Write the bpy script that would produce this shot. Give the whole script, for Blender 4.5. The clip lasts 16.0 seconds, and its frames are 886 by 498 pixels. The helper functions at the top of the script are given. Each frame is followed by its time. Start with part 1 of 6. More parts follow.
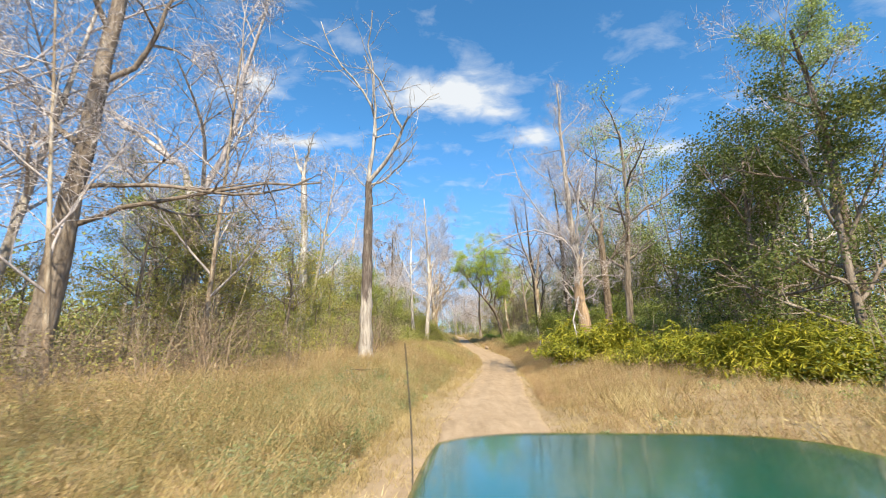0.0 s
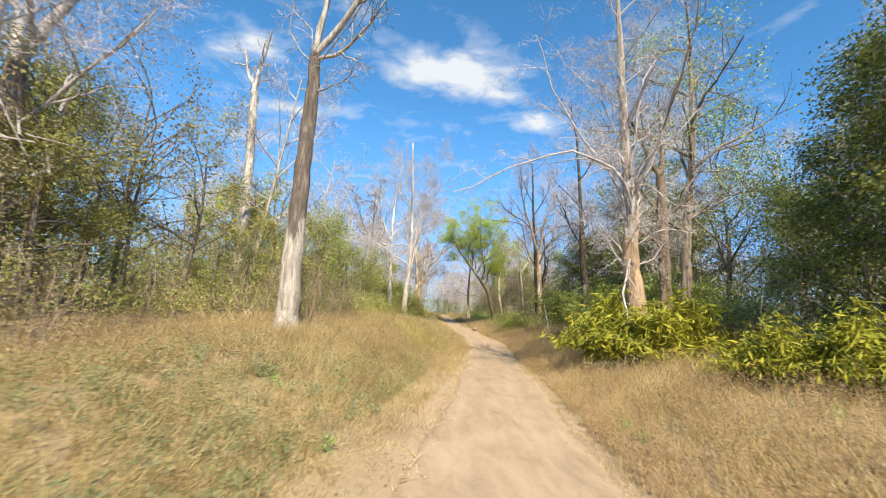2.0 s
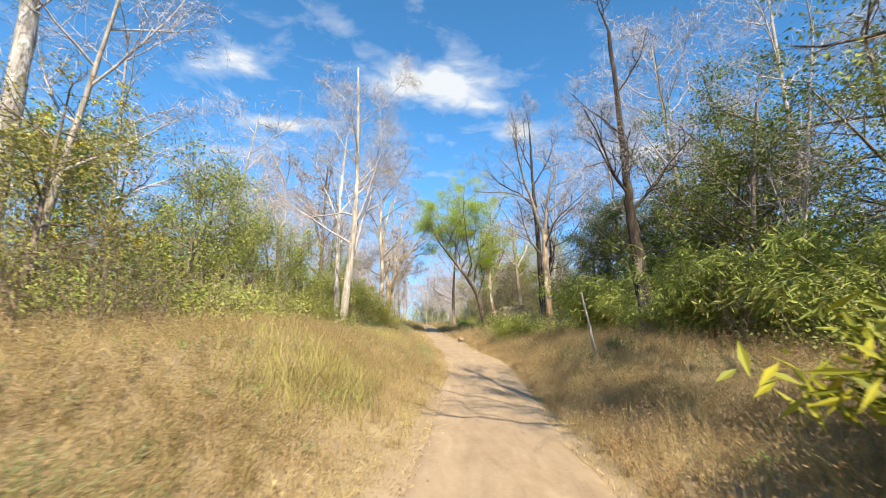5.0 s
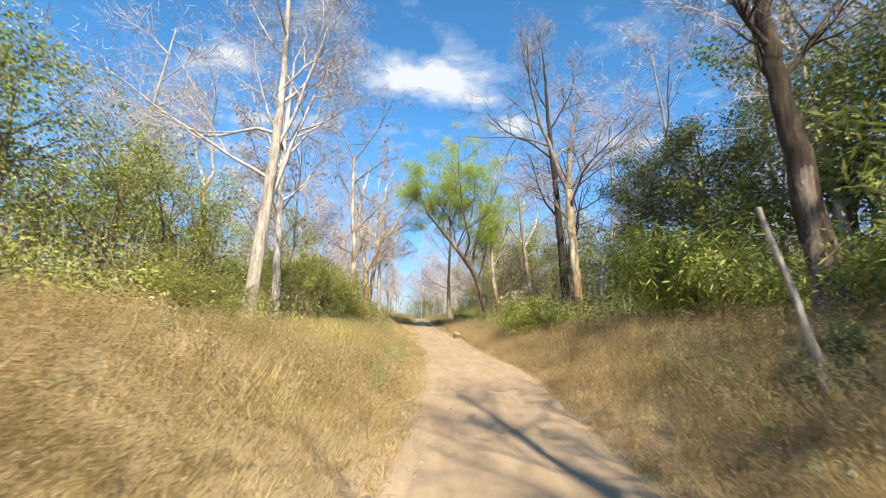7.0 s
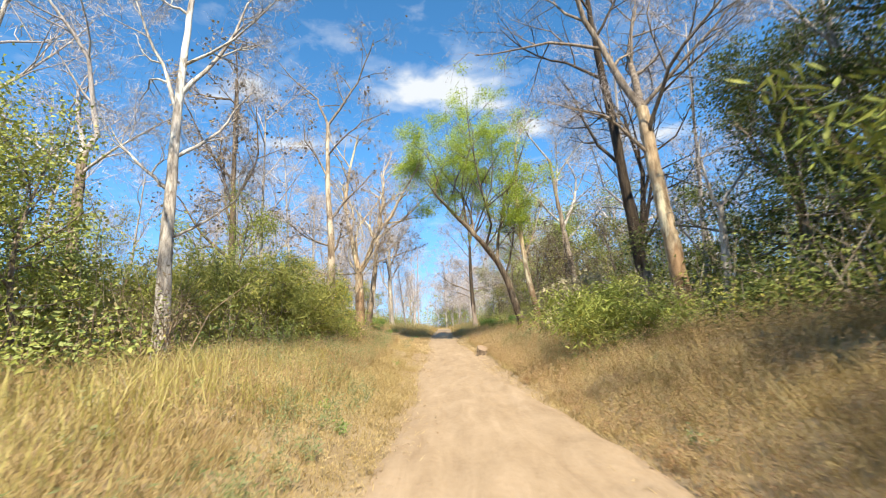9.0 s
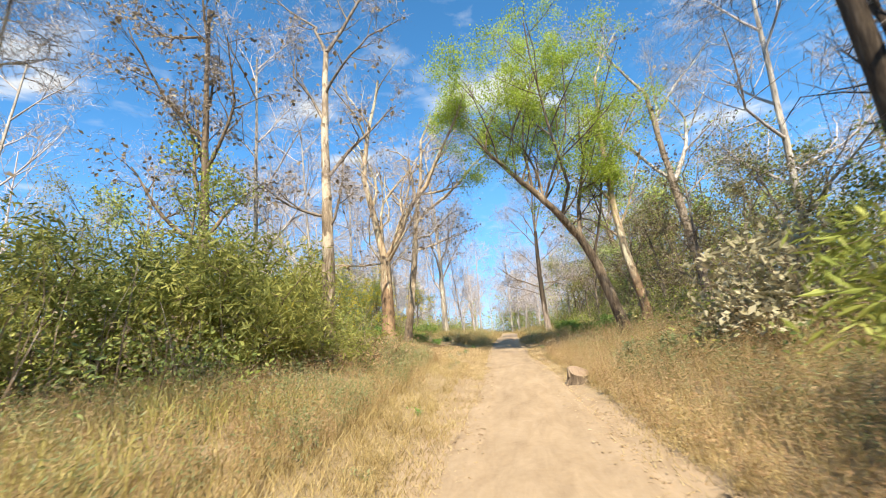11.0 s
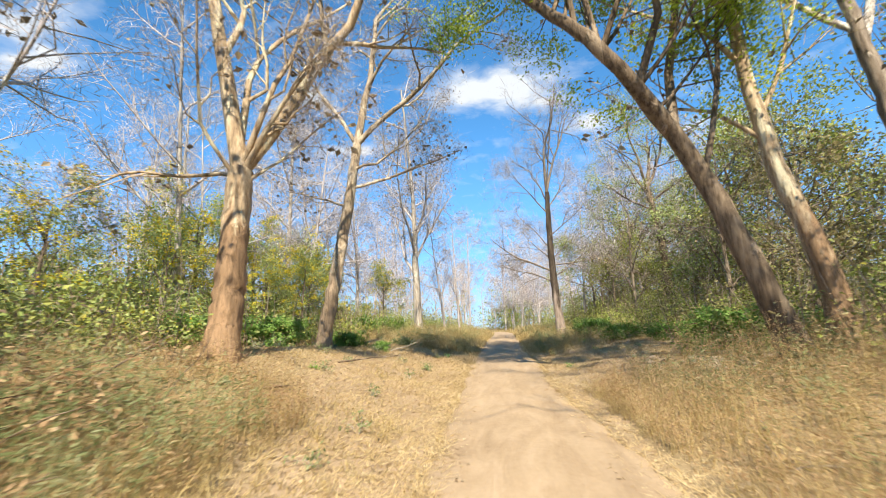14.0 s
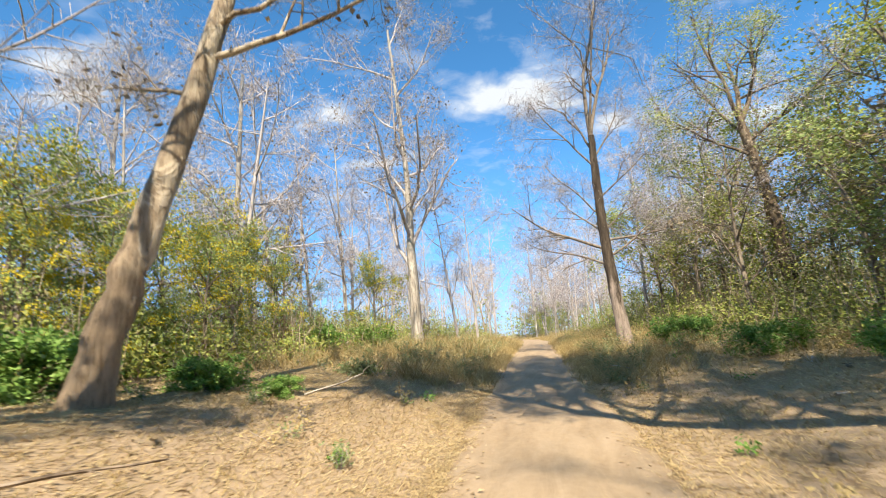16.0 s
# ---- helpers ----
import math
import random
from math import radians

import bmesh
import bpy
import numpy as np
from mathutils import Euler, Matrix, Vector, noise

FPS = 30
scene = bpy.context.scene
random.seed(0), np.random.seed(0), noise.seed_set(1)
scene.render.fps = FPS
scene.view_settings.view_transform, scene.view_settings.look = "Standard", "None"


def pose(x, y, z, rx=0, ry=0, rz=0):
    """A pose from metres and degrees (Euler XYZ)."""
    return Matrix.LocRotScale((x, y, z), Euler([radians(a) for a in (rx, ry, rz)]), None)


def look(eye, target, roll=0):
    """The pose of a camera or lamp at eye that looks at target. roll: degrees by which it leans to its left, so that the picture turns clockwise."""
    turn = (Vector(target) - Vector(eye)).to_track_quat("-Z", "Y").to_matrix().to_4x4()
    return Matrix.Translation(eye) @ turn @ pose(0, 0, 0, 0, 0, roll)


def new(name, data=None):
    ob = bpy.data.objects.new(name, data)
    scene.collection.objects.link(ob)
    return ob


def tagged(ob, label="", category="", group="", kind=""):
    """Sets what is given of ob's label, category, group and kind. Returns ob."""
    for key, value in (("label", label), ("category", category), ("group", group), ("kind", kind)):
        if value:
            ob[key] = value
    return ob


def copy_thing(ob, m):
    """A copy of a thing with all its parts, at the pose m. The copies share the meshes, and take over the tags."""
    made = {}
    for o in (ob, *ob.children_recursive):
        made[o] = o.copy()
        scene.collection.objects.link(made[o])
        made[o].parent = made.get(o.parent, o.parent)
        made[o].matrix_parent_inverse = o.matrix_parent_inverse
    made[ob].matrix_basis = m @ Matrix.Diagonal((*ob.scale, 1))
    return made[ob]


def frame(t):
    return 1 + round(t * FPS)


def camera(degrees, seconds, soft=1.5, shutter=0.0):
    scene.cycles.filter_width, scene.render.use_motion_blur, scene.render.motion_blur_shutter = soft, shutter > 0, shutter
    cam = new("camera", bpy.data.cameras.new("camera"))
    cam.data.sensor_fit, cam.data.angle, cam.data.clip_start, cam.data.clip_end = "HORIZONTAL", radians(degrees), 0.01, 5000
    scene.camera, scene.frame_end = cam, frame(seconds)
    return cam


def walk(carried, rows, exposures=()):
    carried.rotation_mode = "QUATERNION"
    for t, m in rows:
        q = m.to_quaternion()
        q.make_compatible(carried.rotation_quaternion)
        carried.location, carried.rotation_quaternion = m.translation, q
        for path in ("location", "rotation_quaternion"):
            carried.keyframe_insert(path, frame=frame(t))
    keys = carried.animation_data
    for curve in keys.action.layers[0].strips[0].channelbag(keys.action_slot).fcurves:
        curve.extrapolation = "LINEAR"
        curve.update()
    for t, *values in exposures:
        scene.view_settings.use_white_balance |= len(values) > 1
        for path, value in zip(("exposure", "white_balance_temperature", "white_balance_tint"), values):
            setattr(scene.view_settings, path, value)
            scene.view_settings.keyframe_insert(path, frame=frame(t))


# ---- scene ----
cam = camera(90.5, 16.0, soft=1.05, shutter=0.3)
PATH = [
    (0, look((-0.000, 0.000, 2.525), (-0.300, 9.810, 4.442), 0.13)),
    (0.5, look((-0.000, 2.605, 2.452), (-0.221, 12.422, 4.343), -0.52)),
    (1, look((0.009, 5.222, 2.341), (-0.247, 15.067, 4.078), -1.23)),
    (1.5, look((0.064, 7.832, 2.229), (-0.387, 17.674, 3.941), 1.93)),
    (2, look((0.249, 10.447, 2.126), (0.151, 20.336, 3.605), 4.16)),
    (2.5, look((0.463, 13.171, 2.059), (0.557, 23.036, 3.689), -1.59)),
    (3, look((0.629, 15.951, 1.959), (0.627, 25.817, 3.592), 1.06)),
    (3.2, look((0.690, 17.026, 1.939), (0.598, 26.923, 3.364), 1.15)),
    (4, look((1.124, 21.005, 1.929), (1.141, 30.884, 3.477), 0.50)),
    (4.5, look((1.480, 23.403, 1.899), (1.566, 33.270, 3.525), 0.68)),
    (5.3, look((2.038, 27.437, 1.809), (2.233, 37.281, 3.558), 2.47)),
    (5.5, look((2.154, 28.538, 1.779), (2.400, 38.389, 3.479), 1.88)),
    (6, look((2.425, 31.354, 1.690), (2.639, 41.212, 3.355), 1.88)),
    (6.5, look((2.641, 34.194, 1.621), (2.892, 44.056, 3.257), 0.71)),
    (7, look((2.809, 36.938, 1.543), (3.041, 46.803, 3.161), 1.30)),
    (7.5, look((3.067, 39.622, 1.484), (3.242, 49.491, 3.089), 2.59)),
    (8, look((3.308, 42.417, 1.526), (3.758, 52.259, 3.235), 2.91)),
    (8.5, look((3.610, 45.160, 1.612), (3.876, 54.996, 3.393), -0.34)),
    (9, look((3.822, 47.890, 1.663), (3.499, 57.718, 3.480), -2.62)),
    (9.2, look((3.871, 48.967, 1.685), (3.329, 58.782, 3.520), -3.72)),
    (10, look((3.866, 53.118, 1.791), (2.777, 62.874, 3.697), -1.46)),
    (10.5, look((3.741, 55.602, 1.862), (2.312, 65.305, 3.814), -1.83)),
    (11.3, look((3.428, 59.394, 1.900), (1.461, 68.988, 3.924), -6.41)),
    (11.5, look((3.340, 60.296, 1.903), (0.966, 69.795, 3.935), -6.07)),
    (12, look((3.089, 62.456, 1.898), (1.068, 72.018, 4.014), -1.80)),
    (12.5, look((2.850, 64.676, 1.898), (1.450, 74.382, 3.859), -1.33)),
    (13, look((2.733, 67.025, 1.941), (1.291, 76.726, 3.892), -0.92)),
    (13.5, look((2.694, 69.357, 2.041), (1.439, 79.103, 3.897), 7.89)),
    (14, look((2.723, 71.901, 2.141), (1.134, 81.592, 4.030), -2.17)),
    (14.5, look((2.728, 74.537, 2.225), (0.788, 84.100, 4.412), -0.56)),
    (15, look((2.621, 77.176, 2.278), (0.571, 86.703, 4.523), -2.23)),
    (15.5, look((2.475, 79.758, 2.316), (0.474, 89.287, 4.597), -7.33)),
    (16, look((2.253, 82.273, 2.340), (0.110, 91.812, 4.440), -3.89)),
]
walk(cam, PATH, [(0, 0.97), (3, 0.97), (6, 1.04), (9, 1.06), (12, 1.12), (16, 1.1)])

# ---- world, sun, exposure ----
SUN_DIR = Vector((-0.13, 0.69, -0.71)).normalized()      # the way the light travels
sun_data = bpy.data.lights.new("sun", "SUN")
sun_data.energy, sun_data.angle, sun_data.color = 4.6, radians(0.6), (1.0, 0.89, 0.69)
sun = new("sun", sun_data)
sun.rotation_euler = SUN_DIR.to_track_quat("-Z", "Y").to_euler()
SUN_ELEV = math.asin(-SUN_DIR.z)
SUN_ROT = math.atan2(-SUN_DIR.x, -SUN_DIR.y)            # bearing of the sun, clockwise from +y


def build_world():
    world = bpy.data.worlds.new("sky")
    scene.world = world
    world.use_nodes = True
    nt = world.node_tree
    nt.nodes.clear()
    N, L = nt.nodes.new, nt.links.new
    out, bg = N("ShaderNodeOutputWorld"), N("ShaderNodeBackground")
    sky = N("ShaderNodeTexSky")
    sky.sky_type, sky.sun_disc = "NISHITA", False
    sky.sun_elevation, sky.sun_rotation = SUN_ELEV, SUN_ROT
    sky.altitude = 3000
    sky.air_density, sky.dust_density, sky.ozone_density = 1.0, 0.0, 3.0
    tint = N("ShaderNodeHueSaturation")
    tint.inputs["Saturation"].default_value = SKY_SAT
    tint.inputs["Value"].default_value = SKY_VAL
    tint.inputs["Hue"].default_value = 0.489
    L(sky.outputs[0], tint.inputs["Color"])
    tc, sep = N("ShaderNodeTexCoord"), N("ShaderNodeSeparateXYZ")
    L(tc.outputs["Generated"], sep.inputs[0])
    zc = N("ShaderNodeMath"); zc.operation = "MAXIMUM"; zc.inputs[1].default_value = 0.06
    L(sep.outputs["Z"], zc.inputs[0])
    uv = N("ShaderNodeCombineXYZ")
    for i, axis in enumerate("XY"):
        q = N("ShaderNodeMath"); q.operation = "DIVIDE"
        L(sep.outputs[axis], q.inputs[0]); L(zc.outputs[0], q.inputs[1]); L(q.outputs[0], uv.inputs[i])
    puff = N("ShaderNodeTexNoise")
    puff.inputs["Scale"].default_value, puff.inputs["Detail"].default_value = 5.5, 9.0
    puff.inputs["Roughness"].default_value, puff.inputs["Distortion"].default_value = 0.58, 0.35
    L(uv.outputs[0], puff.inputs["Vector"])
    wide = N("ShaderNodeTexNoise")
    wide.inputs["Scale"].default_value, wide.inputs["Detail"].default_value = 1.7, 4.0
    L(uv.outputs[0], wide.inputs["Vector"])
    # sparse drifting cloud everywhere, and the few heaps that stand over the road
    total = N("ShaderNodeMath"); total.operation = "MULTIPLY_ADD"
    L(wide.outputs["Fac"], total.inputs[0]); total.inputs[1].default_value, total.inputs[2].default_value = 0.6, -0.27
    last = total
    for cu, cv, ru, rv, amount in CLOUDS:
        sub = N("ShaderNodeVectorMath"); sub.operation = "SUBTRACT"; sub.inputs[1].default_value = (cu, cv, 0)
        mul = N("ShaderNodeVectorMath"); mul.operation = "MULTIPLY"; mul.inputs[1].default_value = (1 / ru, 1 / rv, 0)
        ln = N("ShaderNodeVectorMath"); ln.operation = "LENGTH"
        L(uv.outputs[0], sub.inputs[0]); L(sub.outputs[0], mul.inputs[0]); L(mul.outputs[0], ln.inputs[0])
        mr = N("ShaderNodeMapRange"); mr.interpolation_type = "SMOOTHSTEP"
        mr.inputs["From Min"].default_value, mr.inputs["From Max"].default_value = 1.0, 0.0
        mr.inputs["To Min"].default_value, mr.inputs["To Max"].default_value = 0.0, amount
        L(ln.outputs["Value"], mr.inputs["Value"])
        add = N("ShaderNodeMath"); add.operation = "ADD"
        L(last.outputs[0], add.inputs[0]); L(mr.outputs[0], add.inputs[1])
        last = add
    both = N("ShaderNodeMath"); both.operation = "ADD"
    L(last.outputs[0], both.inputs[0]); L(puff.outputs["Fac"], both.inputs[1])
    ramp = N("ShaderNodeValToRGB")
    ramp.color_ramp.elements[0].position, ramp.color_ramp.elements[1].position = 0.58, 1.02
    ramp.color_ramp.elements[0].color, ramp.color_ramp.elements[1].color = (0, 0, 0, 1), (1, 1, 1, 1)
    e = ramp.color_ramp.elements.new(0.80); e.color = (0.34, 0.34, 0.34, 1)
    L(both.outputs[0], ramp.inputs[0])
    # clear dry air: the blue goes down to the horizon
    low = N("ShaderNodeMapRange")
    low.inputs["From Min"].default_value, low.inputs["From Max"].default_value = 0.0, 0.42
    low.inputs["To Min"].default_value, low.inputs["To Max"].default_value = 0.85, 0.0
    L(sep.outputs["Z"], low.inputs["Value"])
    clear = N("ShaderNodeMixRGB")
    clear.inputs["Color2"].default_value = (0.64, 1.42, 3.15, 1)
    L(low.outputs[0], clear.inputs["Fac"]); L(tint.outputs[0], clear.inputs["Color1"])
    mix = N("ShaderNodeMixRGB")
    mix.inputs["Color2"].default_value = CLOUD_WHITE
    L(ramp.outputs[0], mix.inputs["Fac"]); L(clear.outputs[0], mix.inputs["Color1"])
    bg.inputs["Strength"].default_value = SKY_STRENGTH
    L(mix.outputs[0], bg.inputs["Color"]); L(bg.outputs[0], out.inputs[0])


SKY_STRENGTH, SKY_SAT, SKY_VAL = 0.147, 1.2, 1.0
CLOUD_WHITE = (3.0, 3.15, 3.3, 1)
CLOUDS = [(-0.05, 1.70, 0.42, 0.30, 0.62), (0.22, 1.88, 0.30, 0.16, 0.35), (0.42, 2.12, 0.26, 0.22, 0.50),
          (-0.84, 1.63, 0.34, 0.16, 0.34), (-0.78, 2.15, 0.50, 0.14, 0.34), (-1.28, 2.53, 0.55, 0.2, 0.3),
          (-1.44, 0.97, 0.3, 0.12, 0.36), (-1.70, 1.13, 0.40, 0.13, 0.40), (-0.36, 1.33, 0.16, 0.12, 0.28), (1.1, 2.3, 0.5, 0.3, 0.3)]
build_world()


# ---- materials ----
def node_material(name):
    m = bpy.data.materials.new(name)
    m.use_nodes = True
    nt = m.node_tree
    bsdf = nt.nodes["Principled BSDF"]
    return m, nt, nt.nodes.new, nt.links.new, bsdf


def ramp_node(nt, stops):
    r = nt.nodes.new("ShaderNodeValToRGB")
    els = r.color_ramp.elements
    while len(els) < len(stops):
        els.new(0.5)
    for e, (p, c) in zip(els, stops):
        e.position, e.color = p, (*c, 1)
    return r


def noise_node(nt, scale, detail=6, rough=0.6, vector=None, stretch=None, dist=0.0):
    n = nt.nodes.new("ShaderNodeTexNoise")
    n.inputs["Scale"].default_value, n.inputs["Detail"].default_value = scale, detail
    n.inputs["Roughness"].default_value, n.inputs["Distortion"].default_value = rough, dist
    if vector is not None:
        if stretch:
            mp = nt.nodes.new("ShaderNodeMapping")
            mp.inputs["Scale"].default_value = stretch
            nt.links.new(vector, mp.inputs["Vector"])
            vector = mp.outputs[0]
        nt.links.new(vector, n.inputs["Vector"])
    return n


def mix_color(nt, fac, a, b, mode="MIX"):
    m = nt.nodes.new("ShaderNodeMixRGB")
    m.blend_type = mode
    for sock, v in ((m.inputs["Fac"], fac), (m.inputs["Color1"], a), (m.inputs["Color2"], b)):
        if isinstance(v, (int, float)):
            sock.default_value = v
        elif isinstance(v, tuple):
            sock.default_value = (*v, 1)
        else:
            nt.links.new(v, sock)
    return m.outputs[0]


def bark_material(name, dark, mid, light, patch=0.5, low=None, peel_scale=1.3):
    """Fissured bark: streaks along the stem, pale peeled patches, and an optional other colour low on the trunk, laid bare by peeling."""
    m, nt, N, L, bsdf = node_material(name)
    tc = N("ShaderNodeTexCoord")
    pos = tc.outputs["Object"]
    streak = noise_node(nt, 7.0, 8, 0.65, pos, (1, 1, 0.14))
    base = ramp_node(nt, [(0.32, dark), (0.52, mid), (0.72, light)])
    L(streak.outputs["Fac"], base.inputs[0])
    peel = noise_node(nt, peel_scale, 5, 0.62, pos, (1, 1, 0.35), 0.6)
    pr = ramp_node(nt, [(patch, (0, 0, 0)), (patch + 0.05, (1, 1, 1))])
    L(peel.outputs["Fac"], pr.inputs[0])
    pale = tuple(min(0.85, c * 1.35 + 0.04) for c in light)
    grain = noise_node(nt, 26, 4, 0.7, pos, (1, 1, 0.2))
    crack = noise_node(nt, 19, 6, 0.7, pos, (1, 1, 0.1))
    cr = ramp_node(nt, [(0.34, (0.42, 0.39, 0.36)), (0.48, (1, 1, 1))]); L(crack.outputs["Fac"], cr.inputs[0])
    pale_col = mix_color(nt, grain.outputs["Fac"], pale, mid)
    col = mix_color(nt, pr.outputs[0], base.outputs[0], pale_col)
    if low:
        sep = N("ShaderNodeSeparateXYZ"); L(pos, sep.inputs[0])
        edge = noise_node(nt, 1.5, 5, 0.65, pos, (1, 1, 0.22))
        ma = N("ShaderNodeMath"); ma.operation = "MULTIPLY_ADD"; ma.inputs[1].default_value = -9.0
        L(edge.outputs["Fac"], ma.inputs[0]); L(sep.outputs["Z"], ma.inputs[2])
        mr = N("ShaderNodeMapRange")
        mr.inputs["From Min"].default_value, mr.inputs["From Max"].default_value = low[1] - 4.4, low[1] - 5.0
        L(ma.outputs[0], mr.inputs["Value"])
        lo = ramp_node(nt, [(0.3, tuple(c * 0.45 for c in low[0])), (0.5, low[0]), (0.75, tuple(min(0.8, c * 1.5) for c in low[0]))])
        L(streak.outputs["Fac"], lo.inputs[0])
        col = mix_color(nt, mr.outputs[0], col, lo.outputs[0])
    col = mix_color(nt, 0.8, col, cr.outputs[0], "MULTIPLY")
    L(col, bsdf.inputs["Base Color"])
    bsdf.inputs["Roughness"].default_value = 0.88
    bsdf.inputs["Specular IOR Level"].default_value = 0.2
    bump = N("ShaderNodeBump"); bump.inputs["Strength"].default_value, bump.inputs["Distance"].default_value = 1.0, 0.06
    hsum = mix_color(nt, 0.4, mix_color(nt, 0.5, streak.outputs["Fac"], crack.outputs["Fac"]), pr.outputs[0])
    L(hsum, bump.inputs["Height"]); L(bump.outputs[0], bsdf.inputs["Normal"])
    return m


def leaf_material(name, stops, through_light=0.35, rough=0.55):
    """Leaves or blades: each island its own shade, with a slow drift over the plant; light passes through a little."""
    m, nt, N, L, bsdf = node_material(name)
    geo, tc = N("ShaderNodeNewGeometry"), N("ShaderNodeTexCoord")
    slow = noise_node(nt, 0.55, 3, 0.5, tc.outputs["Object"])
    v = N("ShaderNodeMath"); v.operation = "MULTIPLY_ADD"; v.inputs[1].default_value = 0.55
    L(geo.outputs["Random Per Island"], v.inputs[0])
    sh = N("ShaderNodeMath"); sh.operation = "MULTIPLY_ADD"; sh.inputs[1].default_value, sh.inputs[2].default_value = 1.1, -0.33
    L(slow.outputs["Fac"], sh.inputs[0]); L(sh.outputs[0], v.inputs[2])
    r = ramp_node(nt, stops)
    L(v.outputs[0], r.inputs[0])
    L(r.outputs[0], bsdf.inputs["Base Color"])
    bsdf.inputs["Roughness"].default_value = rough
    bsdf.inputs["Specular IOR Level"].default_value = 0.25
    tr = N("ShaderNodeBsdfTranslucent"); L(r.outputs[0], tr.inputs["Color"])
    mx = N("ShaderNodeMixShader"); mx.inputs[0].default_value = through_light
    L(bsdf.outputs[0], mx.inputs[1]); L(tr.outputs[0], mx.inputs[2])
    L(mx.outputs[0], nt.nodes["Material Output"].inputs["Surface"])
    return m


def earth_material(name, soil, sand, pebble, fine=11.0, bump=0.8):
    """Forest soil that turns to loose sand where the sheet's "sand" value is high, with a ragged edge between."""
    m, nt, N, L, bsdf = node_material(name)
    tc = N("ShaderNodeTexCoord"); pos = tc.outputs["Object"]
    big, small = noise_node(nt, 0.45, 5, 0.6, pos), noise_node(nt, fine, 8, 0.7, pos)
    v = N("ShaderNodeMath"); v.operation = "MULTIPLY_ADD"; v.inputs[1].default_value = 0.55
    half = N("ShaderNodeMath"); half.operation = "MULTIPLY"; half.inputs[1].default_value = 0.45
    L(small.outputs["Fac"], half.inputs[0]); L(big.outputs["Fac"], v.inputs[0]); L(half.outputs[0], v.inputs[2])
    r = ramp_node(nt, soil); L(v.outputs[0], r.inputs[0])
    tread = noise_node(nt, 2.2, 7, 0.65, pos, (1.3, 0.3, 1), 0.6)
    w = N("ShaderNodeMath"); w.operation = "MULTIPLY_ADD"; w.inputs[1].default_value = 0.5
    L(tread.outputs["Fac"], w.inputs[0])
    hs = N("ShaderNodeMath"); hs.operation = "MULTIPLY"; hs.inputs[1].default_value = 0.5
    L(v.outputs[0], hs.inputs[0]); L(hs.outputs[0], w.inputs[2])
    rs = ramp_node(nt, sand); L(w.outputs[0], rs.inputs[0])
    at = N("ShaderNodeAttribute"); at.attribute_name = "sand"
    rag = noise_node(nt, 1.6, 8, 0.72, pos)
    sm = N("ShaderNodeMath"); sm.operation = "MULTIPLY_ADD"; sm.inputs[1].default_value = 1.5
    off = N("ShaderNodeMath"); off.operation = "MULTIPLY_ADD"; off.inputs[1].default_value, off.inputs[2].default_value = 1.6, -1.05
    L(rag.outputs["Fac"], off.inputs[0]); L(at.outputs["Fac"], sm.inputs[0]); L(off.outputs[0], sm.inputs[2])
    cl = N("ShaderNodeMapRange"); cl.inputs["From Min"].default_value, cl.inputs["From Max"].default_value = 0.2, 0.9
    L(sm.outputs[0], cl.inputs["Value"])
    base = mix_color(nt, cl.outputs[0], r.outputs[0], rs.outputs[0])
    vor = N("ShaderNodeTexVoronoi"); vor.inputs["Scale"].default_value = 9.0; L(pos, vor.inputs["Vector"])
    pr = ramp_node(nt, [(0.06, (1, 1, 1)), (0.13, (0, 0, 0))]); L(vor.outputs["Distance"], pr.inputs[0])
    gate = noise_node(nt, 1.7, 2, 0.5, pos); gr = ramp_node(nt, [(0.52, (0, 0, 0)), (0.6, (1, 1, 1))]); L(gate.outputs["Fac"], gr.inputs[0])
    f = mix_color(nt, 1.0, pr.outputs[0], gr.outputs[0], "MULTIPLY")
    col = mix_color(nt, f, base, pebble)
    L(col, bsdf.inputs["Base Color"])
    bsdf.inputs["Roughness"].default_value = 0.95
    bsdf.inputs["Specular IOR Level"].default_value = 0.1
    hh = mix_color(nt, 0.4, small.outputs["Fac"], tread.outputs["Fac"])
    b = N("ShaderNodeBump"); b.inputs["Strength"].default_value, b.inputs["Distance"].default_value = bump, 0.03
    L(hh, b.inputs["Height"]); L(b.outputs[0], bsdf.inputs["Normal"])
    return m


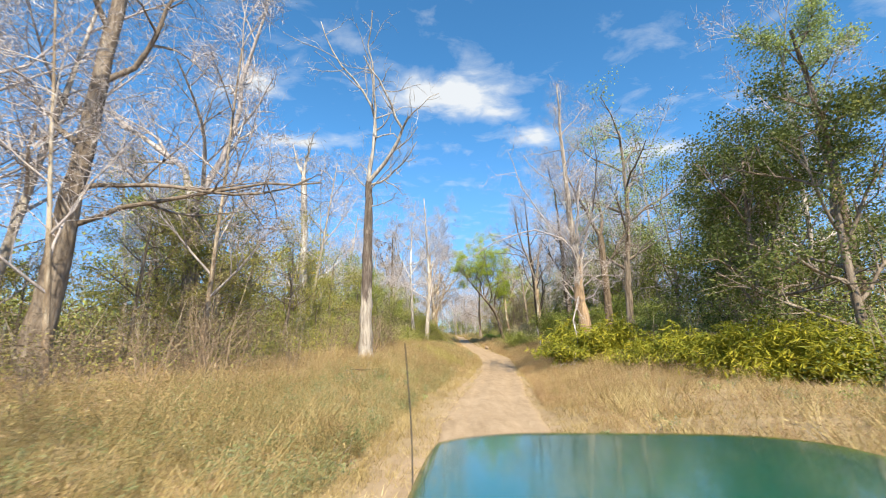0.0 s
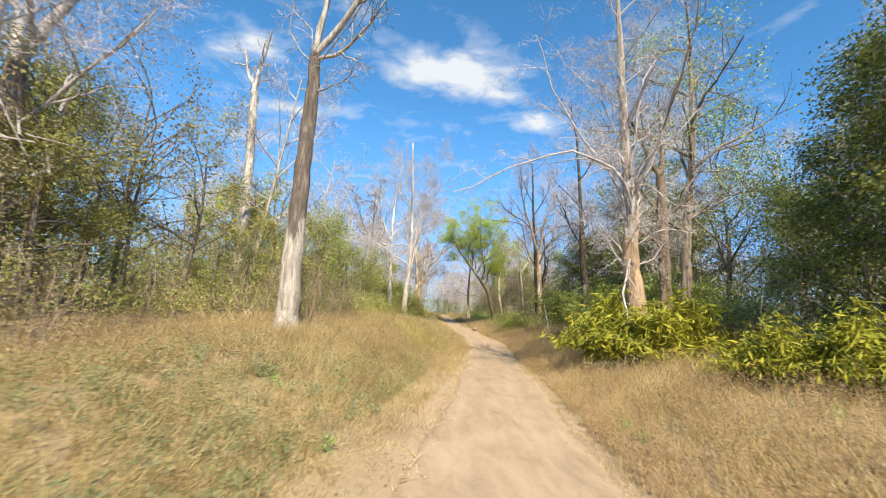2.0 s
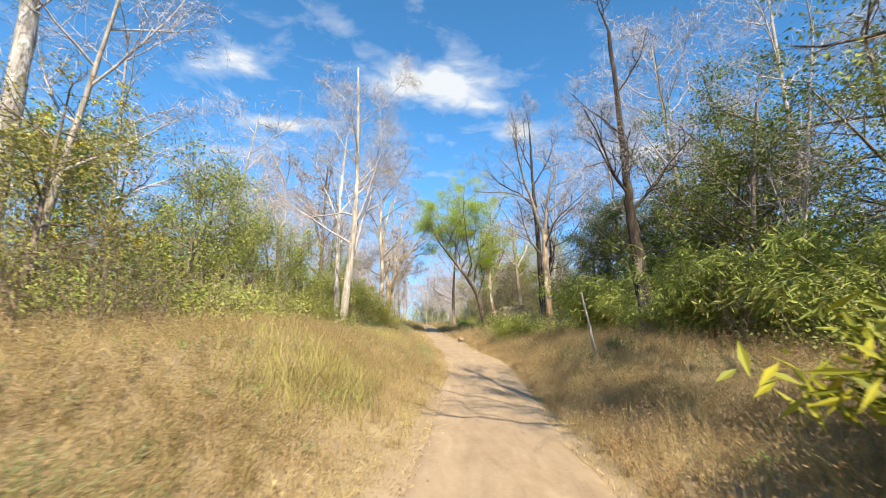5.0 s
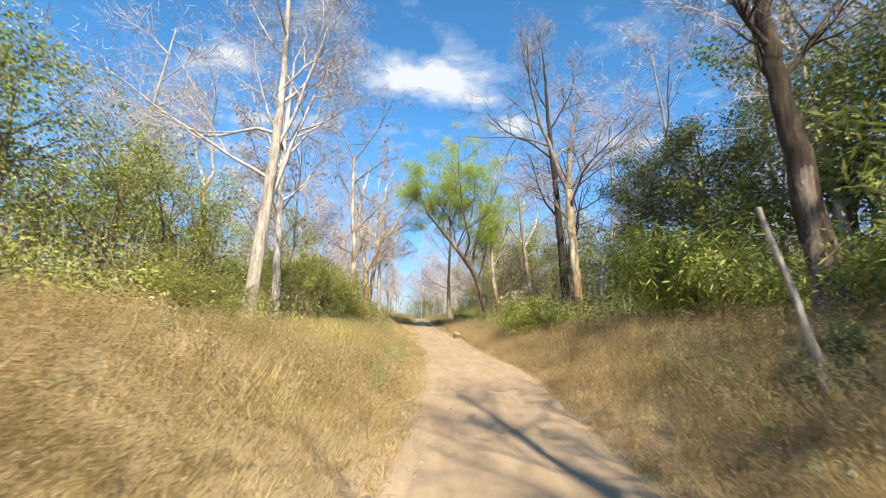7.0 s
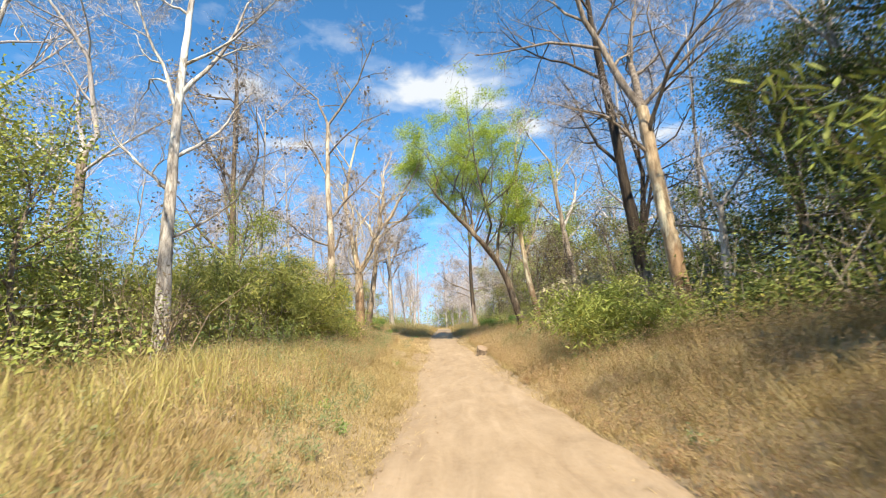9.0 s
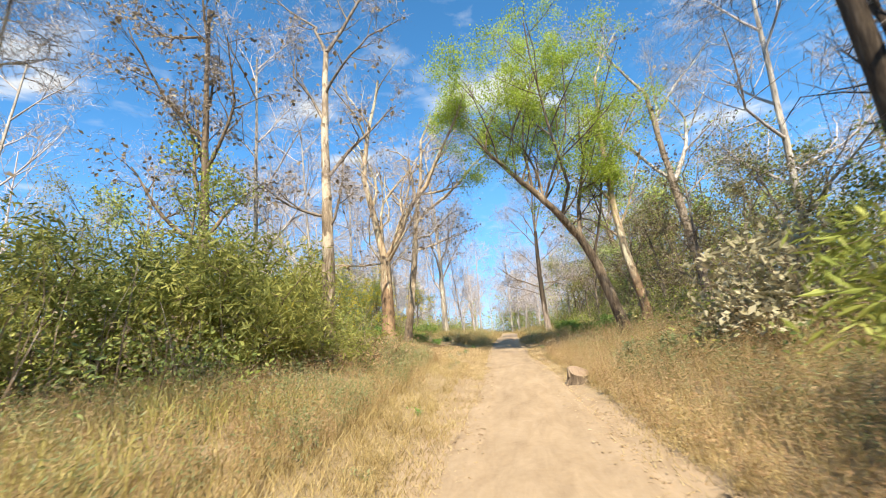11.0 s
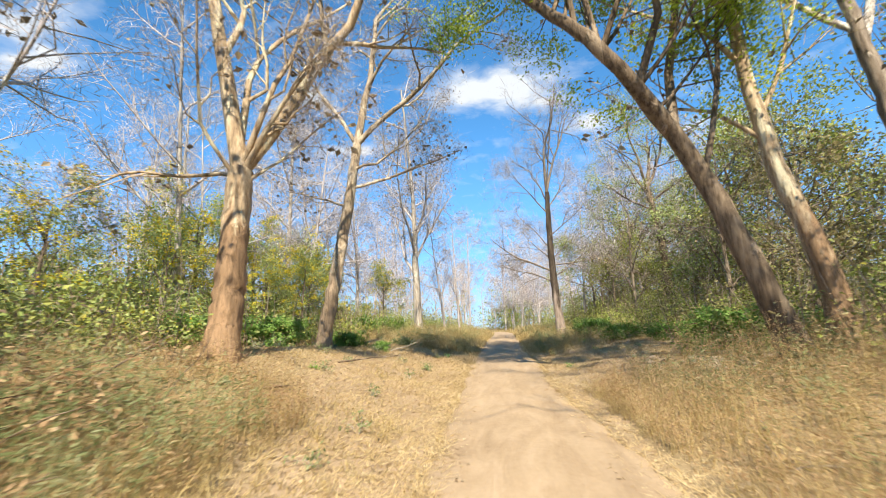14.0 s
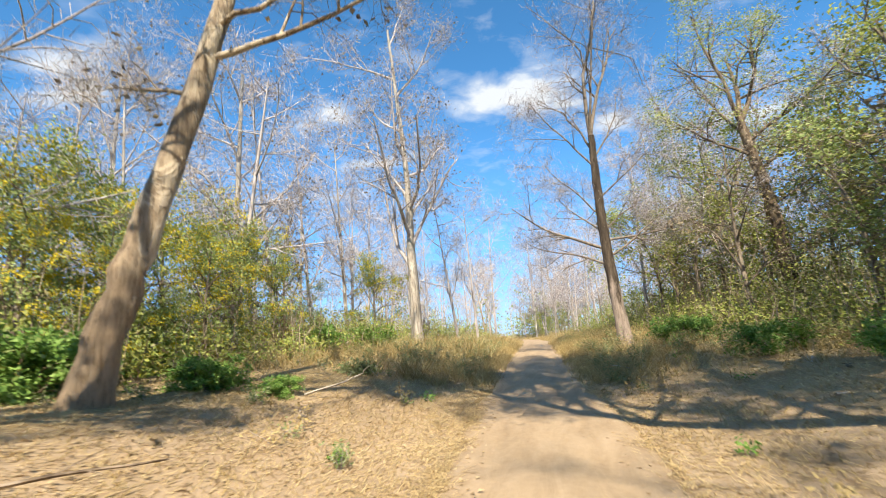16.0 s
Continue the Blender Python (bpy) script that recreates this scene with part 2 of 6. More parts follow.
M_GROUND = earth_material("dry_soil", [(0.3, (0.18, 0.126, 0.07)), (0.48, (0.315, 0.235, 0.136)), (0.68, (0.43, 0.335, 0.205))],
                          [(0.32, (0.26, 0.183, 0.114)), (0.5, (0.38, 0.280, 0.182)), (0.66, (0.47, 0.352, 0.24))], (0.32, 0.24, 0.165))
BARK = {
    "white": bark_material("bleached_bark", (0.133, 0.108, 0.0927), (0.433, 0.391, 0.345), (0.68, 0.628, 0.566), 0.55, None, 1.1),
    "grey": bark_material("grey_bark", (0.0975, 0.0731, 0.0536), (0.244, 0.195, 0.151), (0.41, 0.351, 0.283), 0.62),
    "pale": bark_material("pale_bark", (0.18, 0.15, 0.12), (0.42, 0.37, 0.31), (0.60, 0.54, 0.46), 0.56),
    "dark": bark_material("dark_bark", (0.0273, 0.0211, 0.0172), (0.0702, 0.053, 0.039), (0.14, 0.109, 0.0858), 0.64, ((0.265, 0.211, 0.176), 2.9)),
    "orange": bark_material("tan_bark", (0.224, 0.147, 0.0862), (0.486, 0.37, 0.243), (0.689, 0.568, 0.406), 0.52, ((0.304, 0.198, 0.117), 3.4), 1.0),
    "mottled": bark_material("mottled_bark", (0.122, 0.0862, 0.0588), (0.32, 0.25, 0.177), (0.53, 0.455, 0.35), 0.50, ((0.32, 0.238, 0.163), 2.5), 1.5),
    "peeled": bark_material("peeled_bark", (0.12, 0.095, 0.075), (0.40, 0.34, 0.285), (0.60, 0.545, 0.475), 0.56, ((0.43, 0.30, 0.19), 5.2), 1.6),
    "snag": bark_material("snag_bark", (0.0702, 0.0562, 0.0468), (0.14, 0.112, 0.0936), (0.281, 0.244, 0.206), 0.62, ((0.412, 0.365, 0.313), 4.8), 0.9),
    "brown": bark_material("brown_bark", (0.0729, 0.0515, 0.0361), (0.185, 0.138, 0.0961), (0.326, 0.253, 0.18), 0.58, None, 1.8),
    "twig": bark_material("twig_bark", (0.3, 0.258, 0.244), (0.515, 0.458, 0.436), (0.665, 0.599, 0.576), 0.6),
}
LEAF = {
    "lime": leaf_material("lime_leaf", [(0.1, (0.23, 0.31, 0.035)), (0.5, (0.41, 0.5, 0.062)), (0.9, (0.56, 0.62, 0.13))], 0.5),
    "light": leaf_material("light_green_leaf", [(0.1, (0.169, 0.228, 0.0609)), (0.5, (0.305, 0.372, 0.113)), (0.9, (0.451, 0.492, 0.2))], 0.25),
    "olive": leaf_material("olive_leaf", [(0.05, (0.155, 0.198, 0.0407)), (0.5, (0.335, 0.376, 0.0831)), (0.88, (0.504, 0.503, 0.157)), (0.985, (0.705, 0.586, 0.0739))], 0.25),
    "dark": leaf_material("dark_green_leaf", [(0.1, (0.09, 0.125, 0.03)), (0.5, (0.21, 0.25, 0.06)), (0.86, (0.37, 0.385, 0.105)), (0.975, (0.58, 0.5, 0.08))], 0.3),
    "tan": leaf_material("tan_leaf", [(0.05, (0.15, 0.12, 0.05)), (0.5, (0.31, 0.26, 0.12)), (0.86, (0.46, 0.41, 0.21)), (0.985, (0.55, 0.45, 0.12))], 0.25),
    # green darkened in the colour itself, for the shade inside dense woods
    "deep": leaf_material("shaded_green_leaf", [(0.1, (0.05, 0.075, 0.02)), (0.5, (0.115, 0.145, 0.036)), (0.88, (0.21, 0.225, 0.062)), (0.985, (0.46, 0.39, 0.06))], 0.25),
    "yellow": leaf_material("yellow_green_leaf", [(0.05, (0.11, 0.135, 0.02)), (0.45, (0.27, 0.275, 0.025)), (0.85, (0.44, 0.385, 0.035)), (0.98, (0.56, 0.43, 0.03))], 0.25),
    "green": leaf_material("fresh_green_leaf", [(0.1, (0.08, 0.17, 0.03)), (0.5, (0.19, 0.33, 0.065)), (0.9, (0.33, 0.46, 0.13))], 0.25),
    "dry": leaf_material("withered_leaf", [(0.1, (0.13, 0.09, 0.055)), (0.5, (0.27, 0.205, 0.13)), (0.9, (0.44, 0.365, 0.24))], 0.25),
    "straw": leaf_material("dry_straw", [(0.05, (0.243, 0.171, 0.0684)), (0.5, (0.441, 0.336, 0.149)), (0.95, (0.617, 0.502, 0.259))], 0.25),
    "bamboo": leaf_material("narrow_drooping_leaf", [(0.05, (0.16, 0.18, 0.045)), (0.5, (0.32, 0.33, 0.088)), (0.88, (0.5, 0.475, 0.14)), (0.975, (0.7, 0.56, 0.065))], 0.4),
    "sedge": leaf_material("dull_sedge", [(0.05, (0.12, 0.095, 0.032)), (0.5, (0.25, 0.2, 0.08)), (0.95, (0.39, 0.32, 0.15))], 0.25),
    "bramble": leaf_material("bramble_leaf", [(0.05, (0.15, 0.15, 0.035)), (0.5, (0.32, 0.3, 0.075)), (0.9, (0.46, 0.41, 0.125)), (0.985, (0.6, 0.5, 0.09))], 0.25),
    "reed": leaf_material("yellow_green_grass", [(0.05, (0.252, 0.226, 0.0578)), (0.5, (0.43, 0.378, 0.121)), (0.95, (0.598, 0.525, 0.231))], 0.25),
    "hay": leaf_material("fallen_hay", [(0.05, (0.40, 0.29, 0.145)), (0.5, (0.552, 0.414, 0.216)), (0.95, (0.696, 0.564, 0.33))], 0.2),
    "pale": leaf_material("pale_withered_leaf", [(0.05, (0.26, 0.235, 0.135)), (0.5, (0.43, 0.385, 0.245)), (0.95, (0.57, 0.52, 0.37))], 0.25),
    "litter": leaf_material("leaf_litter", [(0.05, (0.196, 0.121, 0.0633)), (0.5, (0.402, 0.293, 0.161)), (0.95, (0.609, 0.494, 0.322))], 0.2),
    "bloom": leaf_material("yellow_bloom", [(0.1, (0.55, 0.42, 0.02)), (0.6, (0.7, 0.55, 0.03)), (0.95, (0.75, 0.66, 0.07))], 0.2),
    "herb": leaf_material("pale_herb_leaf", [(0.05, (0.122, 0.165, 0.058)), (0.5, (0.235, 0.27, 0.116)), (0.95, (0.357, 0.36, 0.21))], 0.25),
    "brush": leaf_material("withered_brush", [(0.05, (0.182, 0.109, 0.0588)), (0.45, (0.364, 0.231, 0.123)), (0.8, (0.546, 0.385, 0.217)), (0.98, (0.672, 0.518, 0.315))], 0.25),
}


# ---- mesh helpers ----
def mesh_object(name, verts, faces, material, parent=None, label="", smooth=False):
    me = bpy.data.meshes.new(name)
    verts, faces = np.asarray(verts, np.float32), np.asarray(faces, np.int32)
    k = faces.shape[1]
    me.vertices.add(len(verts)); me.vertices.foreach_set("co", verts.ravel())
    me.loops.add(faces.size); me.loops.foreach_set("vertex_index", faces.ravel())
    me.polygons.add(len(faces))
    me.polygons.foreach_set("loop_start", np.arange(len(faces), dtype=np.int32) * k)
    me.polygons.foreach_set("use_smooth", np.full(len(faces), smooth))
    me.update(calc_edges=True)
    me.materials.append(material)
    ob = new(name, me)
    ob.parent = parent
    if label:
        ob["label"] = label
    return ob


def stem_profile(pts, radii, sides, rng=None, rough=0.0):
    """One tapered tube round a polyline; gives vertices and quads."""
    pts, radii = np.asarray(pts, float), np.asarray(radii, float)
    n = len(pts)
    tan = np.gradient(pts, axis=0)
    tan /= np.linalg.norm(tan, axis=1)[:, None] + 1e-9
    ref = np.array([0.31, 0.95, 0.0]) if abs(tan[0, 2]) > 0.6 else np.array([0.1, 0.05, 1.0])
    u = np.cross(tan, ref); u /= np.linalg.norm(u, axis=1)[:, None] + 1e-9
    v = np.cross(tan, u)
    a = np.arange(sides) * 2 * np.pi / sides
    r = radii[:, None] * np.ones(sides)
    if rng is not None and rough > 0:
        r = r * (1 + rough * rng.normal(size=(n, sides)) * 0.5 + rough * np.sin(a * 3 + rng.uniform(0, 6))[None])
    ring = pts[:, None] + r[..., None] * (np.cos(a)[None, :, None] * u[:, None] + np.sin(a)[None, :, None] * v[:, None])
    i, j = np.meshgrid(np.arange(n - 1), np.arange(sides), indexing="ij")
    k = (j + 1) % sides
    quads = np.stack([i * sides + j, i * sides + k, (i + 1) * sides + k, (i + 1) * sides + j], -1).reshape(-1, 4)
    return ring.reshape(-1, 3), quads


def join_stems(stems, rng, fat=12, rough=0.0):
    vs, fs, at = [], [], 0
    for pts, radii in stems:
        r = radii[0]
        sides = fat if r > 0.12 else 5 if r > 0.05 else 4 if r > 0.025 else 3
        v, f = stem_profile(pts, radii, sides, rng, rough if r > 0.12 else 0.0)
        vs.append(v); fs.append(f + at); at += len(v)
    return np.concatenate(vs), np.concatenate(fs)


def smooth_line(ctrl, n):
    """A soft line through a few control points."""
    c = np.asarray(ctrl, float)
    if len(c) == 2:
        return c[0] + (c[1] - c[0]) * np.linspace(0, 1, n)[:, None]
    ext = np.vstack([2 * c[0] - c[1], c, 2 * c[-1] - c[-2]])
    t = np.linspace(0, len(c) - 1 - 1e-6, n)
    i = t.astype(int); f = (t - i)[:, None]
    p0, p1, p2, p3 = ext[i], ext[i + 1], ext[i + 2], ext[i + 3]
    return 0.5 * (2 * p1 + (p2 - p0) * f + (2 * p0 - 5 * p1 + 4 * p2 - p3) * f ** 2 + (3 * p1 - p0 - 3 * p2 + p3) * f ** 3)


def branch_line(rng, p, d, length, segs, wobble, lift):
    pts = [np.asarray(p, float)]
    d = np.asarray(d, float) / np.linalg.norm(d)
    for _ in range(segs):
        bend = wobble * (2.3 if rng.random() < 0.28 else 0.75)
        d = d + rng.normal(size=3) * bend + np.array([0, 0, lift])
        d /= np.linalg.norm(d)
        pts.append(pts[-1] + d * length / segs)
    return np.array(pts), d


def side_way(rng, d, angle):
    a = rng.normal(size=3); a -= a.dot(d) * d; a /= np.linalg.norm(a) + 1e-9
    return d * math.cos(angle) + a * math.sin(angle)


def grow(rng, p, d, length, r, level, shape, stems, tips, fine=0.009):
    """A limb with its side branches down to the twigs."""
    segs, wobble, lift, kids, ratio, spread = shape[level]
    pts, end = branch_line(rng, p, d, length, segs, wobble, lift)
    radii = r * np.linspace(1, 0.28 if level + 1 < len(shape) else 0.35, len(pts))
    stems.append((pts, radii))
    if level + 1 >= len(shape):
        tips.append(pts[-1]); tips.append(pts[len(pts) // 2])
        return
    for k in range(kids):
        f = 0.22 + 0.76 * (k + rng.uniform(0.1, 0.9)) / kids
        i = min(int(f * segs), segs - 1)
        w = f * segs - i
        q = pts[i] * (1 - w) + pts[i + 1] * w
        t = pts[i + 1] - pts[i]; t = t / np.linalg.norm(t)
        grow(rng, q, side_way(rng, t, spread * rng.uniform(0.6, 1.3)), length * ratio * rng.uniform(0.6, 1.15) * (1.15 - 0.45 * f),
             max(r * (1 - 0.7 * f) * 0.62, fine), level + 1, shape, stems, tips, fine)


def twig_cloud(rng, centres, each, spread, length, width):
    """Hair-thin end twigs, one long narrow triangle each, fanning up and out from the branch ends."""
    c = np.repeat(np.asarray(centres, float), each, axis=0)
    n = len(c)
    d = rng.normal(size=(n, 3)) + np.array([0, 0, 0.35])
    d /= np.linalg.norm(d, axis=1)[:, None]
    s = rng.normal(size=(n, 3)); s -= (s * d).sum(1)[:, None] * d; s /= np.linalg.norm(s, axis=1)[:, None]
    c = c + rng.normal(size=(n, 3)) * spread
    L = length * rng.uniform(0.5, 1.4, (n, 1))
    v = np.stack([c - s * width, c + s * width, c + d * L], 1).reshape(-1, 3)
    return v, np.arange(n)[:, None] * 3 + [0, 1, 2]


LIGHTWARD = np.array([0.0, -0.6, 0.8])


def leaf_cloud(rng, centres, each, spread, size, droop=0.0, long=1.0, plain=False, face=1.1, slim=1.0):
    """Small pointed leaves, folded at the midrib, scattered about the twig ends and mostly turned to the light; gives vertices and triangles."""
    c = np.repeat(np.asarray(centres, float), each, axis=0)
    n = len(c)
    c = c + rng.normal(size=(n, 3)) * np.array([1, 1, 0.75]) * spread
    up = rng.normal(size=(n, 3)) + LIGHTWARD * face
    up /= np.linalg.norm(up, axis=1)[:, None]
    d = rng.normal(size=(n, 3)); d[:, 2] = d[:, 2] * 0.5 - droop
    d -= (d * up).sum(1)[:, None] * up
    d /= np.linalg.norm(d, axis=1)[:, None] + 1e-9
    s = np.cross(up, d)
    L = size * rng.uniform(0.6, 1.35, (n, 1)) * long
    W = size * rng.uniform(0.6, 1.2, (n, 1)) * 0.34 * slim
    if plain:
        v = np.stack([c, c + d * L * 0.5 + s * W * 1.7, c + d * L - s * W * 0.4], 1).reshape(-1, 3)
        return v, np.arange(n)[:, None] * 3 + [0, 1, 2]
    v = np.stack([c, c + d * L * 0.45 + s * W + up * W * 0.35, c + d * L, c + d * L * 0.45 - s * W + up * W * 0.35], 1).reshape(-1, 3)
    b = np.arange(n)[:, None] * 4
    return v, np.concatenate([b + [0, 1, 2], b + [0, 2, 3]])


def tufts(rng, points, keep, wave):
    """Those of the points that lie in tufts: leaves gather in heaps with gaps of sky between."""
    p = np.asarray(points, float)
    k = rng.normal(size=(5, 3)) * 2 * np.pi / wave / 1.5
    f = sum(np.sin(p @ a + rng.uniform(0, 6.28)) for a in k) + rng.normal(size=len(p)) * 0.35
    return p[f >= np.quantile(f, 1 - keep)]


# ---- the lie of the land ----
ROAD_X = [(-60, 0.2), (0, 0.65), (10, 0.85), (17, 1.3), (27.5, 2.55), (37, 3.35), (45, 4.1), (52, 4.5), (60, 4.0), (66, 3.4), (72, 3.3),
          (82, 2.5), (94, 1.75), (110, 1.3), (135, 0.6), (160, -2.0), (185, -7), (220, -18), (280, -40), (420, -90)]
ROAD_Z = [(-60, 1.6), (0, 0.63), (5, 0.44), (10, 0.24), (17, 0.04), (27, -0.09), (34, -0.28), (40, -0.41), (45, -0.30), (53, -0.10),
          (60, 0.0), (65, 0.0), (70, 0.14), (76, 0.36), (82, 0.45), (90, 0.75), (98, 1.15), (106, 1.45), (120, 1.7), (160, 2.0), (420, 3.0)]
BANK_L = [(-60, 0.6), (0, 0.6), (20, 0.8), (30, 1.2), (37, 1.7), (44, 1.9), (47, 1.6), (52, 0.9), (58, 0.95), (66, 0.9), (73, 1.05), (79, 1.5), (84, 1.4), (89, 1.0), (96, 0.85), (110, 0.8), (160, 0.6), (420, 0.5)]
BANK_R = [(-60, 0.5), (0, 0.5), (24, 0.85), (34, 1.4), (45, 1.9), (53, 1.6), (60, 1.25), (72, 1.0), (84, 0.9), (98, 0.5), (110, 0.6), (160, 0.6), (420, 0.5)]


def along(table, y):
    a = np.array(table)
    ys = np.asarray(y, float)
    return sum(np.interp(ys + o, a[:, 0], a[:, 1]) for o in (-3, -1.5, 0, 1.5, 3)) / 5


def ripple(x, y):
    x, y = np.asarray(x, float), np.asarray(y, float)
    return (np.sin(x * 1.3 + 0.7 * y) * np.cos(y * 0.9 - 0.4 * x) * 0.5 + np.sin(x * 2.9 - 1.1 * y + 1.0) * np.sin(y * 2.3 + 0.8 * x) * 0.3
            + np.sin(x * 0.41 + 2) * np.cos(y * 0.33) * 0.9)


def ground_z(x, y):
    x, y = np.asarray(x, float), np.asarray(y, float)
    d = x - along(ROAD_X, y)
    s = np.clip((np.abs(d) - 1.5) / 5.5, 0, 1)
    s = s * s * (3 - 2 * s)
    bank = np.where(d < 0, along(BANK_L, y), along(BANK_R, y)) * s
    far = np.clip((np.abs(d) - 8) / 40, 0, 1)
    return along(ROAD_Z, y) + bank + ripple(x, y) * 0.05 * np.clip(np.abs(d) - 0.9, 0, 1) + far * 1.0


def road_half(y):
    return np.interp(y, [-60, 93, 101, 420], [1.42, 1.42, 1.1, 1.1]) + 0.35 * np.exp(-((np.asarray(y, float) - 50) / 9) ** 2) + 0.08 * np.sin(np.asarray(y, float) * 0.5) + 0.03 * np.sin(np.asarray(y, float) * 2.1 + 1)


def spread_axis(inner, step, outer, growth):
    v = list(np.arange(0, inner, step))
    s = step
    while v[-1] < outer:
        s *= growth; v.append(v[-1] + s)
    return np.array(v)


def sand_value(ob, values):
    a = ob.data.attributes.new("sand", "FLOAT", "POINT")
    a.data.foreach_set("value", np.asarray(values, np.float32))


def build_ground():
    half = spread_axis(8, 0.3, 1500, 1.25)
    dx = np.concatenate([-half[:0:-1], half])
    ys = np.concatenate([-30 - spread_axis(1, 1, 1200, 1.5)[:0:-1], np.arange(-30, 130, 0.5), 130 + spread_axis(1, 0.6, 2500, 1.15)])
    Y, D = np.meshgrid(ys, dx, indexing="ij")
    X = D + along(ROAD_X, Y)
    Z = ground_z(X, Y)
    Z -= 0.10 * (np.abs(D) < road_half(Y) - 0.12)
    n, k = Y.shape
    i, j = np.meshgrid(np.arange(n - 1), np.arange(k - 1), indexing="ij")
    q = np.stack([i * k + j, i * k + j + 1, (i + 1) * k + j + 1, (i + 1) * k + j], -1).reshape(-1, 4)
    ob = mesh_object("ground", np.stack([X, Y, Z], -1).reshape(-1, 3), q, M_GROUND, smooth=True)
    bare = np.where(D < 0, np.interp(Y, [66, 72, 80, 86, 92, 98], [2.5, 3.0, 5.0, 6.2, 5.5, 2.6]), np.interp(Y, [66, 80, 86, 94, 101], [2.5, 2.5, 5.0, 4.6, 2.5]))
    sand_value(ob, np.clip((bare + 0.3 * np.sin(Y * 0.31) - np.abs(D)) / 1.25, 0, 1).ravel())
    tagged(ob, "dry brown forest floor of bare soil under withered grass", "ground", kind="structure")
    # the track, with two shallow wheel ruts and a low crown
    ys = np.concatenate([np.arange(-30, 130, 0.3), 130 + spread_axis(1, 0.4, 250, 1.1)])
    f = np.linspace(-1, 1, 27)
    Y, Fr = np.meshgrid(ys, f, indexing="ij")
    edge = 1 + 0.02 * np.sin(Y * 3.1) * np.sin(Y * 1.3 + Fr * 2)
    D = Fr * (road_half(Y) + 0.05) * edge
    X = D + along(ROAD_X, Y)
    rut = -0.045 * (np.exp(-((D - 0.72) / 0.22) ** 2) + np.exp(-((D + 0.72) / 0.22) ** 2)) + 0.02 * np.exp(-(D / 0.4) ** 2)
    lip = -0.10 * np.clip((np.abs(Fr) - 0.9) / 0.1, 0, 1)
    Z = along(ROAD_Z, Y) + 0.02 + rut + lip + 0.010 * np.sin(X * 5 + Y * 1.1) * np.sin(Y * 3.7) + 0.012 * ripple(X * 2, Y * 2)
    n, k = Y.shape
    i, j = np.meshgrid(np.arange(n - 1), np.arange(k - 1), indexing="ij")
    q = np.stack([i * k + j, i * k + j + 1, (i + 1) * k + j + 1, (i + 1) * k + j], -1).reshape(-1, 4)
    ob = mesh_object("road", np.stack([X, Y, Z], -1).reshape(-1, 3), q, M_GROUND, smooth=True)
    sand_value(ob, np.ones(Y.size))
    tagged(ob, "pale sandy one-lane dirt track with shallow wheel ruts", "dirt road", kind="structure")


build_ground()


# ---- trees ----
BARE = [(8, 0.10, 0.03, 7, 0.5, 0.75), (5, 0.15, 0.02, 6, 0.5, 0.85), (3, 0.2, 0.0, 4, 0.6, 0.85), (1, 0.22, 0.0, 0, 0, 0)]
BARE_FEW = [(9, 0.10, 0.04, 6, 0.45, 0.8), (5, 0.18, 0.03, 5, 0.5, 0.85), (3, 0.22, 0.0, 4, 0.5, 0.9), (1, 0.25, 0.0, 0, 0, 0)]
BARE_OLD = [(11, 0.17, 0.03, 7, 0.34, 0.8), (5, 0.26, 0.02, 4, 0.5, 0.9), (3, 0.28, 0.0, 2, 0.6, 0.9), (1, 0.25, 0.0, 0, 0, 0)]
BARE_FAR = [(5, 0.10, 0.05, 10, 0.5, 0.7), (3, 0.2, 0.02, 0, 0, 0)]
LEAFY_FAR = [(6, 0.12, 0.03, 9, 0.5, 0.85), (3, 0.2, 0.02, 0, 0, 0)]
LEAFY = [(6, 0.12, 0.03, 7, 0.5, 0.85), (3, 0.2, 0.02, 4, 0.5, 0.9), (1, 0.2, 0.0, 0, 0, 0)]


def way(az, el):
    a, e = radians(az), radians(el)
    return np.array([math.sin(a) * math.cos(e), math.cos(a) * math.cos(e), math.sin(e)])


